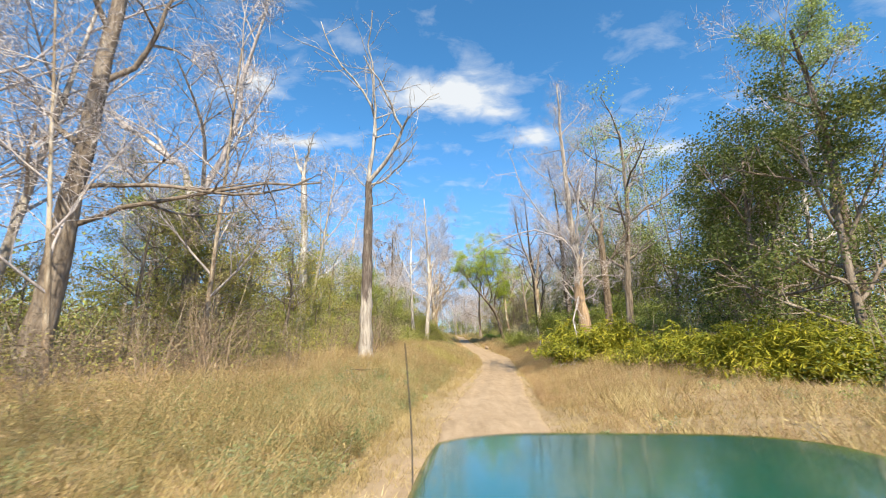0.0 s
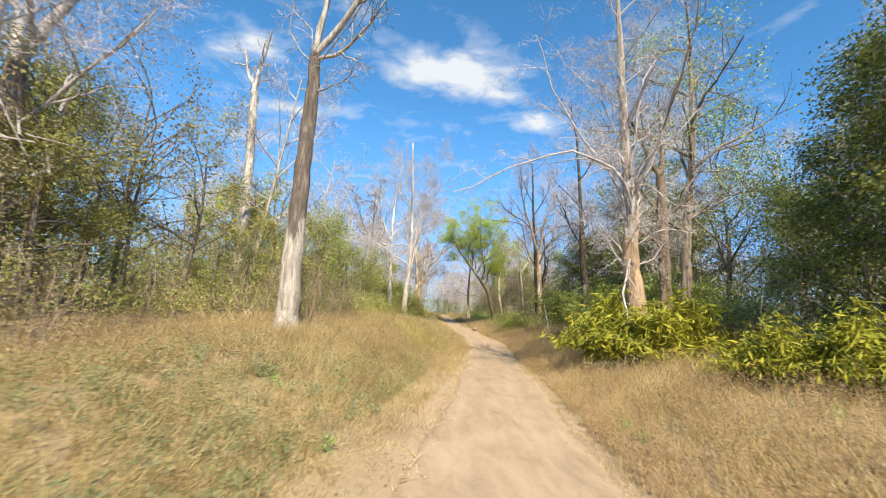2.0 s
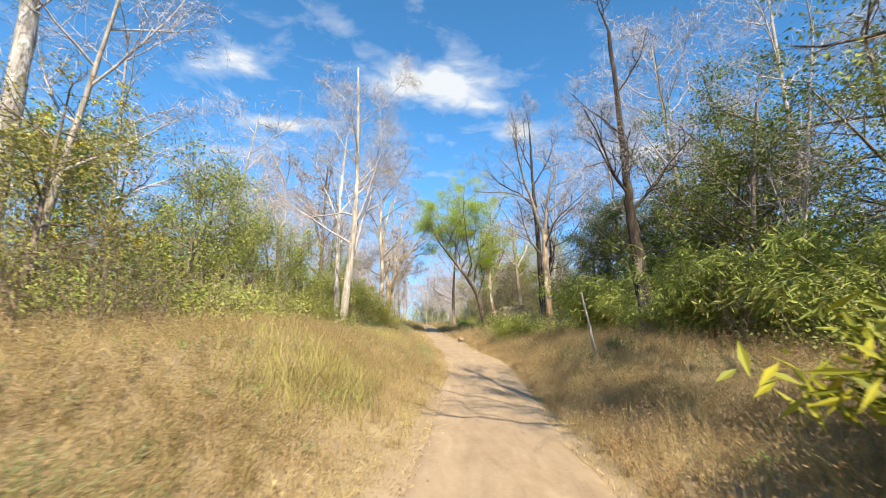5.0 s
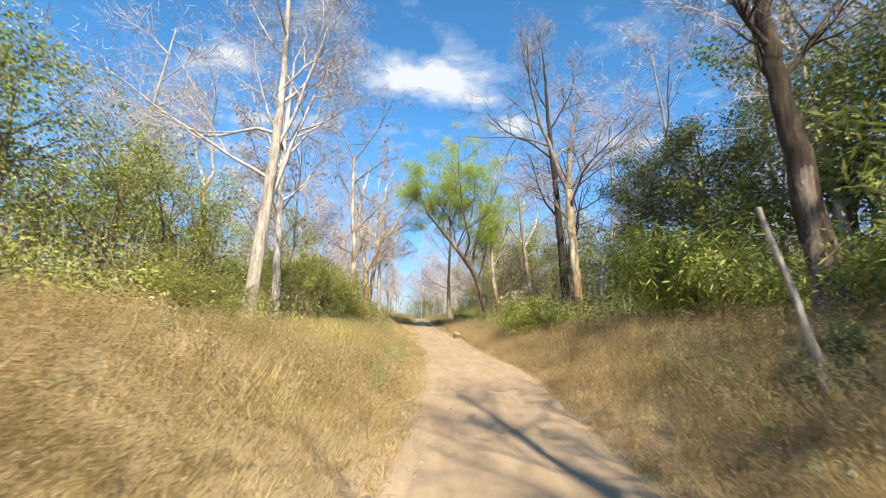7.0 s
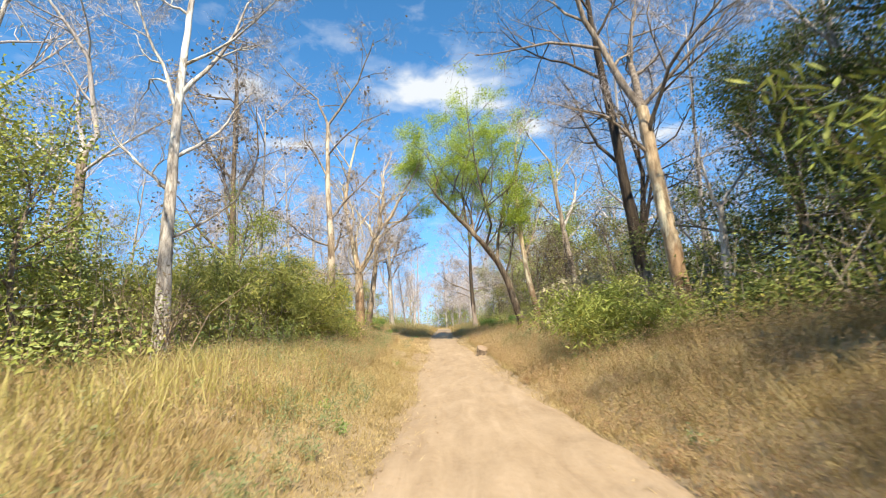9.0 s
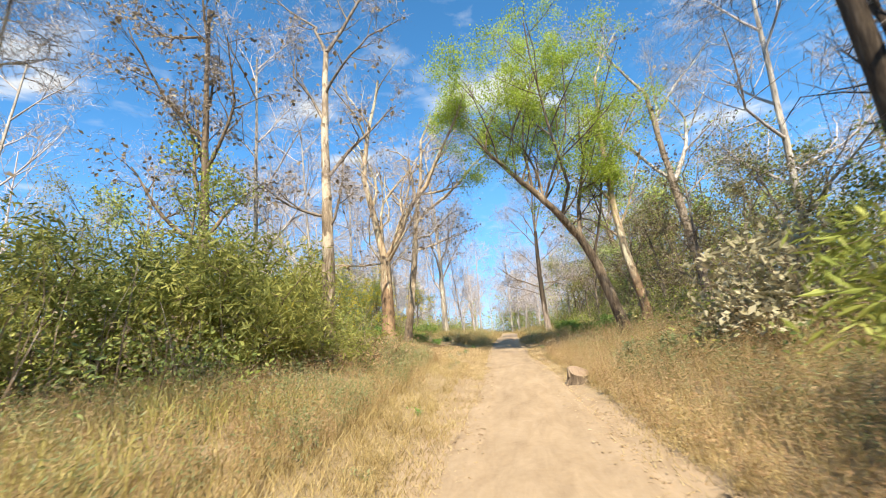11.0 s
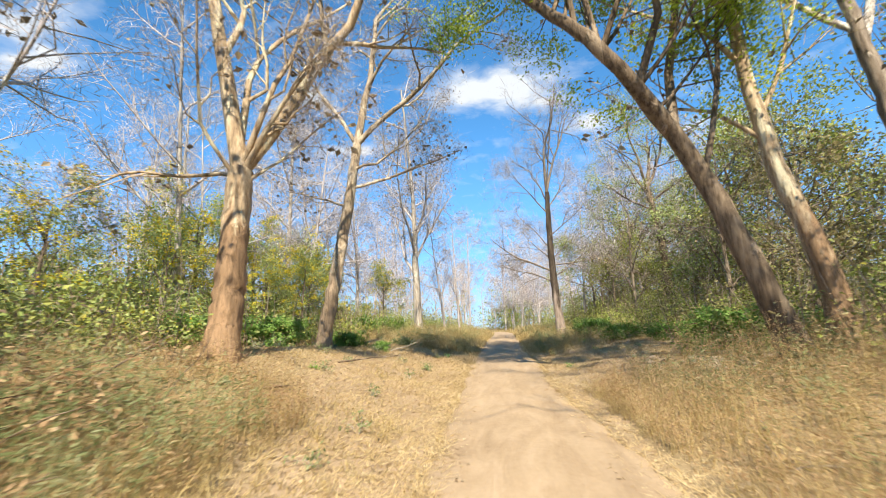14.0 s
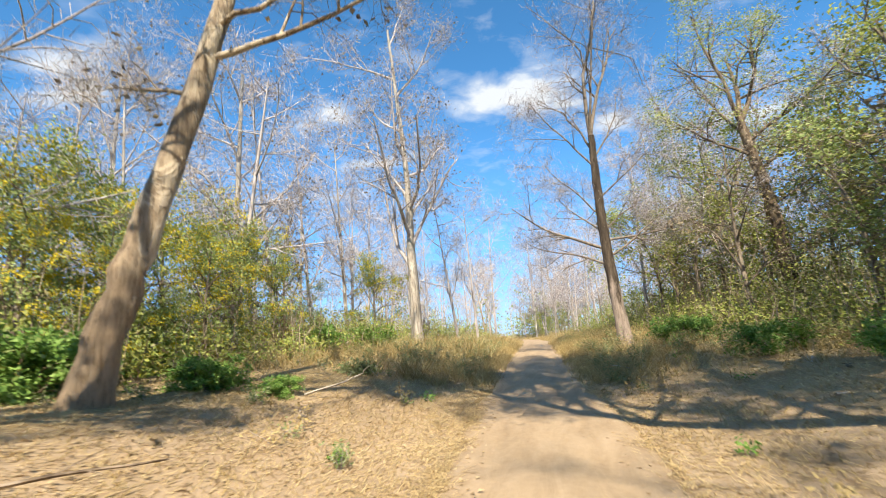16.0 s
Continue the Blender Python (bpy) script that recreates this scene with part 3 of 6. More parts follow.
def tree(name, seed, ctrl, r0, r1, limbs, shape, bark, label, category, leaf=None, leaf_n=0, leaf_size=0.12, leaf_spread=0.3, group="", twig=None, droop=0.2, long=1.0, rough=0.09, plain=False, every=1, fine=0.009, haze=None, bloom=None, full=0.6):
    """A tree whose trunk follows ctrl (x, y, z; the first point stands on the ground), with limbs (height share, azimuth, elevation, length, radius)."""
    rng = np.random.default_rng(seed)
    base = np.array(ctrl[0], float)
    root = new(name)
    root.location = base
    tagged(root, label, category, group)
    line = smooth_line([np.subtract(c, base) for c in ctrl], 26)
    line[1:-1] += rng.normal(size=(24, 3)) * np.array([1, 1, 0.2]) * r0 * 0.05
    f = np.linspace(0, 1, 26)
    radii = r0 + (r1 - r0) * f + r0 * 0.4 * np.exp(-f * np.linalg.norm(line[-1]) / 0.4)
    line[0, 2] -= 0.3
    far = shape in (BARE_FAR, LEAFY, LEAFY_FAR) and r0 < 0.26
    v, q = join_stems([(line[::2], radii[::2])], rng, 9, rough) if far else join_stems([(line, radii)], rng, 14, rough)
    mesh_object("trunk", v, q, BARK[bark], root, smooth=True)
    tips = []
    for share, az, el, length, r in limbs:
        i = min(int(share * 25), 25)
        stems = []
        grow(rng, line[i], way(az, el), length, r, 0, shape, stems, tips, fine)
        v, q = join_stems(stems, rng, 8, 0.03)
        mesh_object("limb", v, q, BARK[twig or bark], root, smooth=True)
    if haze is None:
        haze = (3, 0.2, 0.55, 0.006) if shape in (BARE, BARE_FEW) and name != "dead_tree" else None
    if haze and tips:
        v, t = twig_cloud(rng, tips, *haze)
        mesh_object("twig_spray", v, t, BARK["twig"], root, "fine pale grey twigs")
    if bloom:
        v, t = leaf_cloud(rng, tips[::bloom[0]], bloom[1], 0.12, 0.1, 0, 1, True)
        mesh_object("blossom", v, t, LEAF["bloom"], root, "clusters of yellow blossom")
    if leaf and leaf_n and tips:
        spots = tufts(rng, tips, full, 2.4) if every == 1 and leaf_n > 3 else tips[::every]
        v, t = leaf_cloud(rng, spots, int(leaf_n * 0.93 / full) if len(spots) < len(tips) and every == 1 else leaf_n, leaf_spread * 0.8, leaf_size, droop, long, plain)
        mesh_object("crown", v, t, LEAF[leaf], root)
    return root


def stand(x, y):
    return float(ground_z(x, y))


def crown_limbs(rng, n, lo, hi, length, r, el=(15, 60), az0=None):
    a0 = rng.uniform(0, 360) if az0 is None else az0
    out = []
    for k in range(n):
        s = lo + (hi - lo) * (k + rng.uniform(0, 0.8)) / n
        out.append((s, a0 + k * 137 + rng.uniform(-25, 25), rng.uniform(*el), length * rng.uniform(0.7, 1.2) * (1.2 - 0.5 * s), r * (1.25 - 0.6 * s)))
    return out

# ---- the trees beside the track, one by one ----
R = np.random.default_rng(5)
g = stand
tree("bare_tree", 11, [(-14.0, 14.5, g(-14, 14.5)), (-13.7, 14.5, 5), (-13.4, 14.5, 9.4), (-13.1, 14.6, 15.5), (-12.8, 14.6, 21)], 0.46, 0.16,
     [(0.33, 75, 28, 9, 0.11), (0.42, 95, 10, 8.5, 0.1), (0.5, -70, 25, 6, 0.14), (0.62, 60, 40, 6, 0.13), (0.7, 200, 45, 6, 0.12), (0.85, 110, 50, 5, 0.1), (1, 20, 70, 6, 0.13), (1, 250, 60, 6, 0.11)],
     BARE_FEW, "grey", "big leafless grey-brown tree with long crooked low limbs", "tree")
tree("bare_tree", 12, [(-15.6, 25.5, g(-15.6, 25.5)), (-15.9, 25.5, 6), (-16.1, 25.5, 10.2)], 0.42, 0.33,
     [(1, -70, 62, 14, 0.24), (1, 60, 68, 14, 0.24), (1, 110, 52, 9, 0.15), (0.8, 200, 40, 8, 0.13), (0.7, 80, 35, 7, 0.11), (0.55, -80, 40, 5, 0.08)],
     BARE, "grey", "tall forked leafless tree with grey bark and fine twigs", "tree", twig="twig")
tree("dead_tree", 13, [(-5.45, 26.6, g(-5.45, 26.6)), (-5.5, 26.6, 5), (-5.6, 26.9, 10), (-5.65, 26.9, 12.2)], 0.40, 0.19,
     [(1, -65, 80, 12, 0.12), (1, 60, 70, 9, 0.14), (0.98, 20, 82, 12, 0.12), (0.97, 80, 22, 4.6, 0.09), (0.9, 85, 48, 3.6, 0.05), (0.8, -80, 58, 3.5, 0.045), (0.74, 85, 35, 3.0, 0.045), (0.93, -100, 35, 3.0, 0.04)],
     BARE_OLD, "snag", "tall bleached dead tree, bark peeled white near its foot", "tree", twig="white")
tree("bare_tree", 114, [(8.5, 28.85, g(8.5, 28.85)), (8.25, 28.8, 3.4), (7.98, 28.8, 5.0), (8.0, 28.7, 6.8), (7.7, 28.6, 9), (7.5, 28.6, 12.5), (7.3, 28.7, 16.5), (7.2, 28.7, 20)], 0.43, 0.04,
     [(0.36, -50, 82, 11, 0.085), (0.38, 70, 80, 11.5, 0.085), (0.42, 160, 80, 10, 0.07), (0.4, -120, 78, 10, 0.07), (0.45, 25, 80, 10, 0.065), (0.35, 110, 76, 9, 0.06),
      (0.24, -95, 14, 2.2, 0.06), (0.28, 95, 12, 1.9, 0.05), (0.3, -80, 32, 2.8, 0.055), (0.34, 85, 30, 3.2, 0.045)]
     + [(0.36 + 0.033 * k, 137 * k, 20 + (k * 29) % 45, 1.6 + (k * 0.83) % 1.9, 0.035) for k in range(18)] + [(0.4 + 0.04 * k, 137 * k + 60, 40 + (k * 17) % 40, 3.0 + (k * 0.71) % 2.2, 0.045) for k in range(12)],
     BARE_OLD, "peeled", "large bare tree with tan peeled trunk and pale crooked branches", "tree", twig="twig", haze=(3, 0.2, 0.45, 0.005))
tree("broken_tree", 15, [(10.6, 31, g(10.6, 31)), (10.5, 31, 5), (10.3, 31, 9.5)], 0.29, 0.2,
     [(1, 40, 60, 6, 0.15), (1, -30, 70, 6, 0.13), (0.75, 80, 40, 4, 0.1), (0.6, -90, 35, 3.4, 0.08)], BARE_FEW, "brown", "brown knotty tree with a broken top and few branches", "tree")
tree("leafy_tree", 16, [(13.2, 34, g(13.2, 34)), (13.2, 34, 7), (13.6, 34, 13), (13.4, 34, 19)], 0.3, 0.08, crown_limbs(R, 12, 0.35, 1, 6.5, 0.12, (25, 65)), LEAFY, "grey",
     "slender tree with airy light green crown", "tree", "light", 12, 0.16, 0.55, plain=True)
tree("leafy_tree", 17, [(24.0, 26.5, g(24, 26.5)), (23.4, 26.3, 10), (22.7, 26, 16), (21.8, 26, 22)], 0.32, 0.1, crown_limbs(R, 7, 0.78, 1, 4.4, 0.09, (8, 45)), LEAFY, "brown",
     "tall tree with flat-topped light green crown", "tree", "light", 24, 0.17, 0.42, plain=True)
tree("dead_tree", 18, [(-15.0, 42.3, g(-15, 42.3)), (-15.0, 42.3, 9), (-15.6, 42.6, 17), (-15.7, 42.6, 18.5)], 0.42, 0.24,
     [(1, 60, 68, 5, 0.17), (1, -70, 64, 5, 0.16), (0.55, 90, 40, 2.6, 0.06), (0.9, 40, 60, 3, 0.06), (1, -40, 65, 3, 0.07)], BARE_FEW, "white", "bleached bare snag with short stubby branches", "tree")
tree("bare_tree", 19, [(-3.5, 52.35, g(-3.5, 52.35)), (-3.42, 52.75, 4.5), (-3.3, 53.1, 8.2), (-3.6, 54.0, 13), (-4.2, 55, 20)], 0.27, 0.06,
     [(0.32, 80, 74, 9, 0.11), (0.42, -75, 30, 7, 0.08), (0.48, 60, 66, 7, 0.08), (0.54, -100, 35, 6, 0.07), (0.6, 40, 50, 6, 0.07), (0.66, 90, 52, 5, 0.06), (0.72, -60, 35, 6, 0.06), (0.78, 180, 40, 4, 0.05), (0.84, 85, 35, 5, 0.05), (0.9, -90, 40, 4, 0.045)],
     BARE, "pale", "slim leafless tree with cream-yellow bark", "tree", twig="twig")
tree("bare_tree", 20, [(12.45, 47.1, g(12.45, 47.1)), (12.05, 47.2, 4.5), (11.75, 47.3, 7.7), (11.6, 47.6, 11), (11.2, 48, 18.5)], 0.40, 0.09,
     [(0.36, 190, 82, 7, 0.11), (0.6, -95, 45, 4, 0.08), (0.52, 80, 40, 5, 0.1), (0.62, -80, 40, 5, 0.08), (0.7, 60, 50, 5, 0.08), (0.8, -60, 45, 4, 0.06), (0.9, 100, 50, 4, 0.06), (1, -30, 70, 4, 0.07)],
     BARE_FEW, "dark", "dark-barked leaning tree with bare crooked branches", "tree")
tree("bare_tree", 121, [(12.9, 69, g(12.9, 69)), (12.6, 69.3, 5.5), (12.1, 69.2, 12), (11.6, 69, 17), (11.3, 69, 22)], 0.34, 0.08,
     [(0.1, -30, 78, 9, 0.15), (0.25, 70, 62, 12, 0.16), (0.4, -70, 66, 7, 0.1), (0.5, 60, 50, 7, 0.1), (0.6, -60, 45, 7, 0.09), (0.72, 100, 45, 6, 0.08), (0.82, -120, 50, 5, 0.07), (1, 0, 70, 4, 0.06)],
     BARE, "dark", "many-stemmed bare tree with dark curved trunk", "tree", twig="dark")
tree("bare_tree", 22, [(12.3, 64.6, g(12.3, 64.6)), (12.0, 64.8, 5), (11.8, 65.2, 10.4)], 0.30, 0.24,
     [(1, -50, 65, 11, 0.18), (1, 40, 66, 11, 0.19), (1, 90, 45, 7, 0.1), (0.8, -90, 40, 5, 0.08), (0.9, 170, 50, 7, 0.1)], BARE, "orange", "forked bare tree with reddish tan bark", "tree", twig="grey")
tree("dead_tree", 23, [(13.0, 63.4, g(13, 63.4)), (13.2, 63.5, 3.5), (13.3, 63.5, 5.5)], 0.17, 0.1,
     [(1, -50, 55, 3.2, 0.07), (1, 60, 45, 3.6, 0.08)], BARE_FEW, "white", "small white forked dead tree among bushes", "tree")
tree("leaning_tree", 24, [(8.75, 83.0, g(8.75, 83)), (8.3, 83.1, 3.1), (7.35, 83.5, 6.4), (5.3, 82.6, 9.1), (3.9, 82.8, 10.8), (2.2, 83.4, 13)], 0.33, 0.09,
     [(0.36, 60, 60, 9, 0.0924), (0.45, 40, 76, 12, 0.132), (0.55, -20, 72, 11, 0.112), (0.62, 120, 58, 8, 0.0792), (0.68, -60, 72, 9, 0.0858), (0.78, 30, 70, 9, 0.0726), (0.86, -100, 45, 5, 0.0594), (0.94, 160, 55, 6, 0.0528), (1, -80, 60, 5, 0.0528), (1, 60, 75, 8, 0.0594),
      (0.48, 80, 38, 4.6, 0.0528), (0.54, 115, 42, 5.2, 0.0594), (0.6, 60, 50, 6, 0.066), (0.66, 20, 58, 6, 0.0528), (0.62, -10, 84, 11, 0.0858), (0.72, 40, 62, 6, 0.0594), (0.8, 10, 80, 10, 0.066), (0.88, 95, 66, 6.4, 0.0528), (0.9, -40, 40, 4, 0.0396)],
     LEAFY, "brown", "tree leaning over the track with fresh lime-green crown", "tree", "lime", 92, 0.115, 0.4, plain=True, full=0.8)
tree("bare_tree", 25, [(9.95, 83.3, g(9.95, 83.3)), (9.75, 83.3, 3.5), (9.3, 83.8, 7), (9.1, 84, 12), (9.3, 84, 17)], 0.30, 0.09,
     [(0.5, -60, 55, 5, 0.07), (0.55, 70, 50, 5, 0.08), (0.6, -90, 45, 5, 0.08), (0.65, 40, 50, 5, 0.08), (0.75, 110, 50, 5, 0.07), (0.85, -40, 55, 5, 0.07), (1, 60, 65, 4, 0.07)],
     LEAFY, "orange", "tan-barked tree with withered brown leaves", "tree", "dry", 2, 0.24, 0.3, every=2)
tree("bare_tree", 26, [(13.9, 85, g(13.9, 85)), (13.3, 85, 7), (12.9, 85.1, 10.6), (12.4, 85.2, 16)], 0.30, 0.12,
     [(0.62, 60, 60, 9, 0.15), (0.65, -60, 50, 7, 0.11), (0.8, 20, 60, 7, 0.1), (0.9, 100, 55, 6, 0.09), (1, -80, 60, 6, 0.1), (0.5, 90, 40, 5, 0.08)], BARE, "grey", "tall bare tree with light grey forked stems", "tree", twig="white")
tree("bare_tree", 27, [(-3.95, 74, g(-3.95, 74)), (-3.9, 74, 4), (-3.85, 73.9, 7.3), (-4.4, 75, 11), (-4.7, 76, 16)], 0.29, 0.12,
     [(0.47, 80, 45, 2.6, 0.07), (0.5, -90, 35, 3.4, 0.07), (0.62, 70, 55, 5, 0.09), (0.8, -60, 55, 5, 0.08), (1, 50, 62, 7, 0.1), (1, -50, 68, 8, 0.1), (0.9, 120, 40, 5, 0.07)],
     BARE_FEW, "mottled", "upright tree with flaking brown and white bark", "tree", "dry", 1, 0.26, 0.25, twig="grey", every=5)
tree("bare_tree", 28, [(-3.6, 80.6, g(-3.6, 80.6)), (-3.7, 80.95, 4), (-3.85, 81.3, 6.3)], 0.34, 0.30,
     [(1, -75, 80, 12, 0.22), (1, 72, 58, 10, 0.21), (0.97, 90, 60, 4, 0.09), (0.98, -100, 25, 4.5, 0.06), (1, -20, 74, 9, 0.12), (1, 120, 62, 7, 0.09), (0.9, 60, 50, 4, 0.05), (0.95, -130, 45, 5, 0.06)], BARE_FEW, "orange", "thick orange-tan tree forked in two bare stems", "tree", "dry", 1, 0.24, 0.2, every=6)
tree("bare_tree", 29, [(-4.58, 87.7, g(-4.58, 87.7)), (-4.4, 88.0, 3.6), (-4.12, 88.8, 7), (-3.9, 89.5, 10.6)], 0.29, 0.19,
     [(1, 30, 72, 11, 0.18), (1, 80, 55, 9, 0.13), (1, -60, 65, 8, 0.11), (0.8, 85, 20, 5, 0.08), (0.72, -80, 30, 3.5, 0.06), (0.9, 100, 10, 5, 0.07)], BARE_FEW, "mottled", "leaning bare tree with grey and cream mottled bark", "tree", "dry", 1, 0.2, 0.25, every=4)
tree("bare_tree", 30, [(-5.7, 108.8, g(-5.7, 108.8)), (-5.8, 108.8, 8), (-5.9, 108.8, 14), (-6.8, 109, 25)], 0.36, 0.08, crown_limbs(R, 12, 0.3, 1, 8, 0.13, (30, 65)), BARE, "pale",
     "tall bare tree with upright branches and few dry leaves", "tree", "dry", 2, 0.17, 0.35, twig="twig", every=2)
tree("bare_tree", 31, [(5.65, 104.6, g(5.65, 104.6)), (5.42, 104.8, 7), (5.47, 104.8, 12.4)], 0.30, 0.16,
     [(1, -40, 80, 9, 0.12), (1, 50, 72, 8, 0.11), (1, 150, 70, 7, 0.08), (0.45, -88, 14, 5.2, 0.09), (0.36, -80, 28, 4.2, 0.065), (0.4, 80, 24, 4.2, 0.065), (0.52, 60, 40, 4.0, 0.05), (0.6, -100, 44, 4.0, 0.05), (0.48, 85, 28, 3.8, 0.07), (0.55, -70, 38, 3.8, 0.06), (0.85, -95, 52, 5, 0.06), (0.9, 80, 52, 4.5, 0.06), (0.7, 100, 42, 4, 0.05), (0.95, -10, 60, 6, 0.07)],
     BARE, "dark", "bare tree with dark trunk and spreading low branch", "tree", twig="grey")
tree("leafy_tree", 32, [(13.95, 106.7, g(13.95, 106.7)), (13.85, 106.8, 7.8), (13.2, 106.6, 12.6)], 0.38, 0.2,
     [(1, 20, 78, 8, 0.15), (1, 75, 60, 7, 0.13), (1, -70, 55, 7, 0.12), (0.8, -85, 35, 5, 0.09), (0.75, 90, 38, 5, 0.09), (0.9, 170, 50, 6, 0.1), (0.62, -60, 30, 5, 0.07), (0.55, 110, 30, 4.5, 0.07), (0.95, -30, 62, 7, 0.1), (0.68, 30, 45, 5, 0.07), (0.45, -95, 25, 4, 0.05)],
     LEAFY, "brown", "big tree with thin crown of yellowing leaves", "tree", "olive", 34, 0.12, 0.42, plain=True, haze=(8, 0.25, 0.6, 0.008))
tree("bare_tree", 33, [(-5.88, 62.0, g(-5.88, 62)), (-6.28, 62.5, 6), (-6.65, 63.2, 11.5), (-6.6, 63.7, 18)], 0.26, 0.08,
     [(0.3, 80, 25, 4, 0.06), (0.4, -80, 35, 5, 0.08), (0.5, 75, 30, 5, 0.08), (0.6, -70, 60, 7, 0.1), (0.66, 60, 60, 7, 0.1), (0.75, 90, 15, 5, 0.07), (0.85, -90, 40, 5, 0.06), (1, 0, 70, 4, 0.06)],
     BARE_FEW, "white", "slender whitish bare tree with thin arching branches", "tree")
tree("bare_tree", 34, [(-11.3, 64.5, g(-11.3, 64.5)), (-12.05, 65.1, 6), (-12.5, 65.6, 10)], 0.25, 0.18, [(1, -60, 60, 8, 0.12), (1, 50, 65, 9, 0.13), (0.9, 90, 40, 5, 0.07), (0.95, -100, 30, 6, 0.08)], BARE, "grey",
     "bare grey tree with thin forked crown", "tree", twig="twig")
tree("bare_tree", 35, [(-11.1, 76, g(-11.1, 76)), (-11.1, 76, 7), (-11.2, 76, 12), (-11.3, 76, 20)], 0.3, 0.09, crown_limbs(R, 9, 0.3, 1, 7, 0.12, (45, 72)), BARE_FEW, "brown",
     "bare tree holding clumps of big dry brown leaves", "tree", "dry", 2, 0.28, 0.35, every=3)
tree("bare_tree", 36, [(-15.2, 104, g(-15.2, 104)), (-15.1, 104, 8), (-15, 104, 20)], 0.3, 0.08, crown_limbs(R, 11, 0.35, 1, 7.5, 0.11, (30, 65)), BARE, "pale", "bare tree with pale trunk and hazy twigs", "tree", "dry", 1, 0.22, 0.3, twig="twig", every=4)
tree("bare_tree", 37, [(-26, 105, g(-26, 105)), (-26, 105, 12), (-26, 105, 24)], 0.3, 0.07, crown_limbs(R, 9, 0.4, 1, 8, 0.1, (35, 70)), BARE_FEW, "white", "tall thin whitish bare tree", "tree")

# ---- the woods on both sides ----
SIDE = np.random.default_rng(77)


def scatter(makers, spots, group):
    """Places copies of a few models, each turned and sized its own way."""
    for x, y, k, s in spots:
        m = Matrix.Translation((x, y, stand(x, y) - 0.05)) @ Matrix.Rotation(SIDE.uniform(0, 6.28), 4, "Z") @ Matrix.Diagonal((s * SIDE.uniform(0.9, 1.1), s * SIDE.uniform(0.9, 1.1), s, 1))
        ob = copy_thing(makers[k % len(makers)], m)
        tagged(ob, group=group)


def model_bare(seed, h, r, bark, n, label):
    rng = np.random.default_rng(seed)
    lean = rng.normal(size=2) * 0.06 * h
    return tree("bare_tree", seed, [(0, 0, 0), (lean[0] * 0.4, lean[1] * 0.4, h * 0.4), (lean[0], lean[1], h)], r, r * 0.2,
                crown_limbs(rng, n, 0.28, 1, h * 0.34, r * 0.38, (15, 62)), BARE_FAR, bark, label, "tree", twig="twig", fine=0.014, haze=(11, 0.26, 0.8, 0.013))


def model_leafy(seed, h, r, leaf, n, each, size, spread, label, lo=0.25):
    rng = np.random.default_rng(seed)
    return tree("leafy_tree", seed, [(0, 0, 0), (rng.normal() * 0.3, rng.normal() * 0.3, h * 0.5), (rng.normal() * 0.6, rng.normal() * 0.6, h)], r, r * 0.2,
                crown_limbs(rng, n, lo, 1, h * 0.42, r * 0.4, (10, 60)), LEAFY_FAR, "grey", label, "tree", leaf, int(each * 2.8), size, spread + 0.12, plain=True)


def bush(seed, h, w, leaf, stems, each, size, label, droop=0.2, long=1.0, name="bush", plain=False):
    """A shrub of many thin stems from one foot, with leaves along their upper part."""
    rng = np.random.default_rng(seed)
    root = new(name)
    tagged(root, label, "bush")
    lines, tips = [], []
    for _ in range(stems):
        az, el = rng.uniform(0, 360), rng.uniform(35, 85)
        p, _d = branch_line(rng, np.append(rng.normal(size=2) * w * 0.12, -0.1), way(az, el), h * rng.uniform(0.6, 1.15), 6, 0.16, -0.03 if droop > 0.4 else 0.02)
        lines.append((p, 0.02 * np.linspace(1.3, 0.4, 7)))
        for i in range(1, 7):
            for _k in range(1 + (i > 3)):
                q, _d = branch_line(rng, p[i], side_way(rng, way(az, el), 0.9), w * rng.uniform(0.15, 0.4), 2, 0.2, -0.06)
                lines.append((q[[0, 2]], 0.008 * np.linspace(1.2, 0.5, 2)))
                tips += [q[-1], q[1]]
    v, f = join_stems(lines, rng)
    mesh_object("branchwork", v, f, BARK["brown"], root)
    v, t = leaf_cloud(rng, tips, each, w * 0.07, size, droop, long, plain)
    mesh_object("foliage", v, t, LEAF[leaf], root)
    return root


def put(ob, x, y, s=1.0, turn=0.0, group="", label="", sink=0.05):
    ob.matrix_basis = Matrix.Translation((x, y, stand(x, y) - sink)) @ Matrix.Rotation(turn, 4, "Z") @ Matrix.Scale(s, 4)
    return tagged(ob, label, group=group)


def again(ob, x, y, s=1.0, turn=0.0, label=""):
    o = copy_thing(ob, Matrix.Translation((x, y, stand(x, y) - 0.05)) @ Matrix.Rotation(turn, 4, "Z") @ Matrix.Scale(s, 4))
    return tagged(o, label)


bares = [model_bare(201 + i, h, r, b, n, "leafless grey forest tree with fine twigs") for i, (h, r, b, n) in
         enumerate([(15, 0.16, "twig", 9), (18, 0.19, "pale", 10), (13, 0.13, "twig", 9), (20, 0.21, "white", 10), (16, 0.15, "mottled", 9)])]
greens = [model_leafy(301, 9, 0.14, "olive", 9, 9, 0.18, 0.4, "small tree with yellow-green leaves"),
          model_leafy(302, 7, 0.11, "light", 8, 9, 0.17, 0.38, "small tree with light green leaves"),
          model_leafy(303, 10, 0.16, "olive", 10, 8, 0.18, 0.4, "small tree with olive leaves")]
withered = [model_leafy(306, 9, 0.14, "tan", 10, 5, 0.17, 0.4, "small tree with withered tan-brown leaves"), model_leafy(307, 11, 0.16, "dry", 10, 3, 0.2, 0.45, "thin tree holding curled brown leaves")]
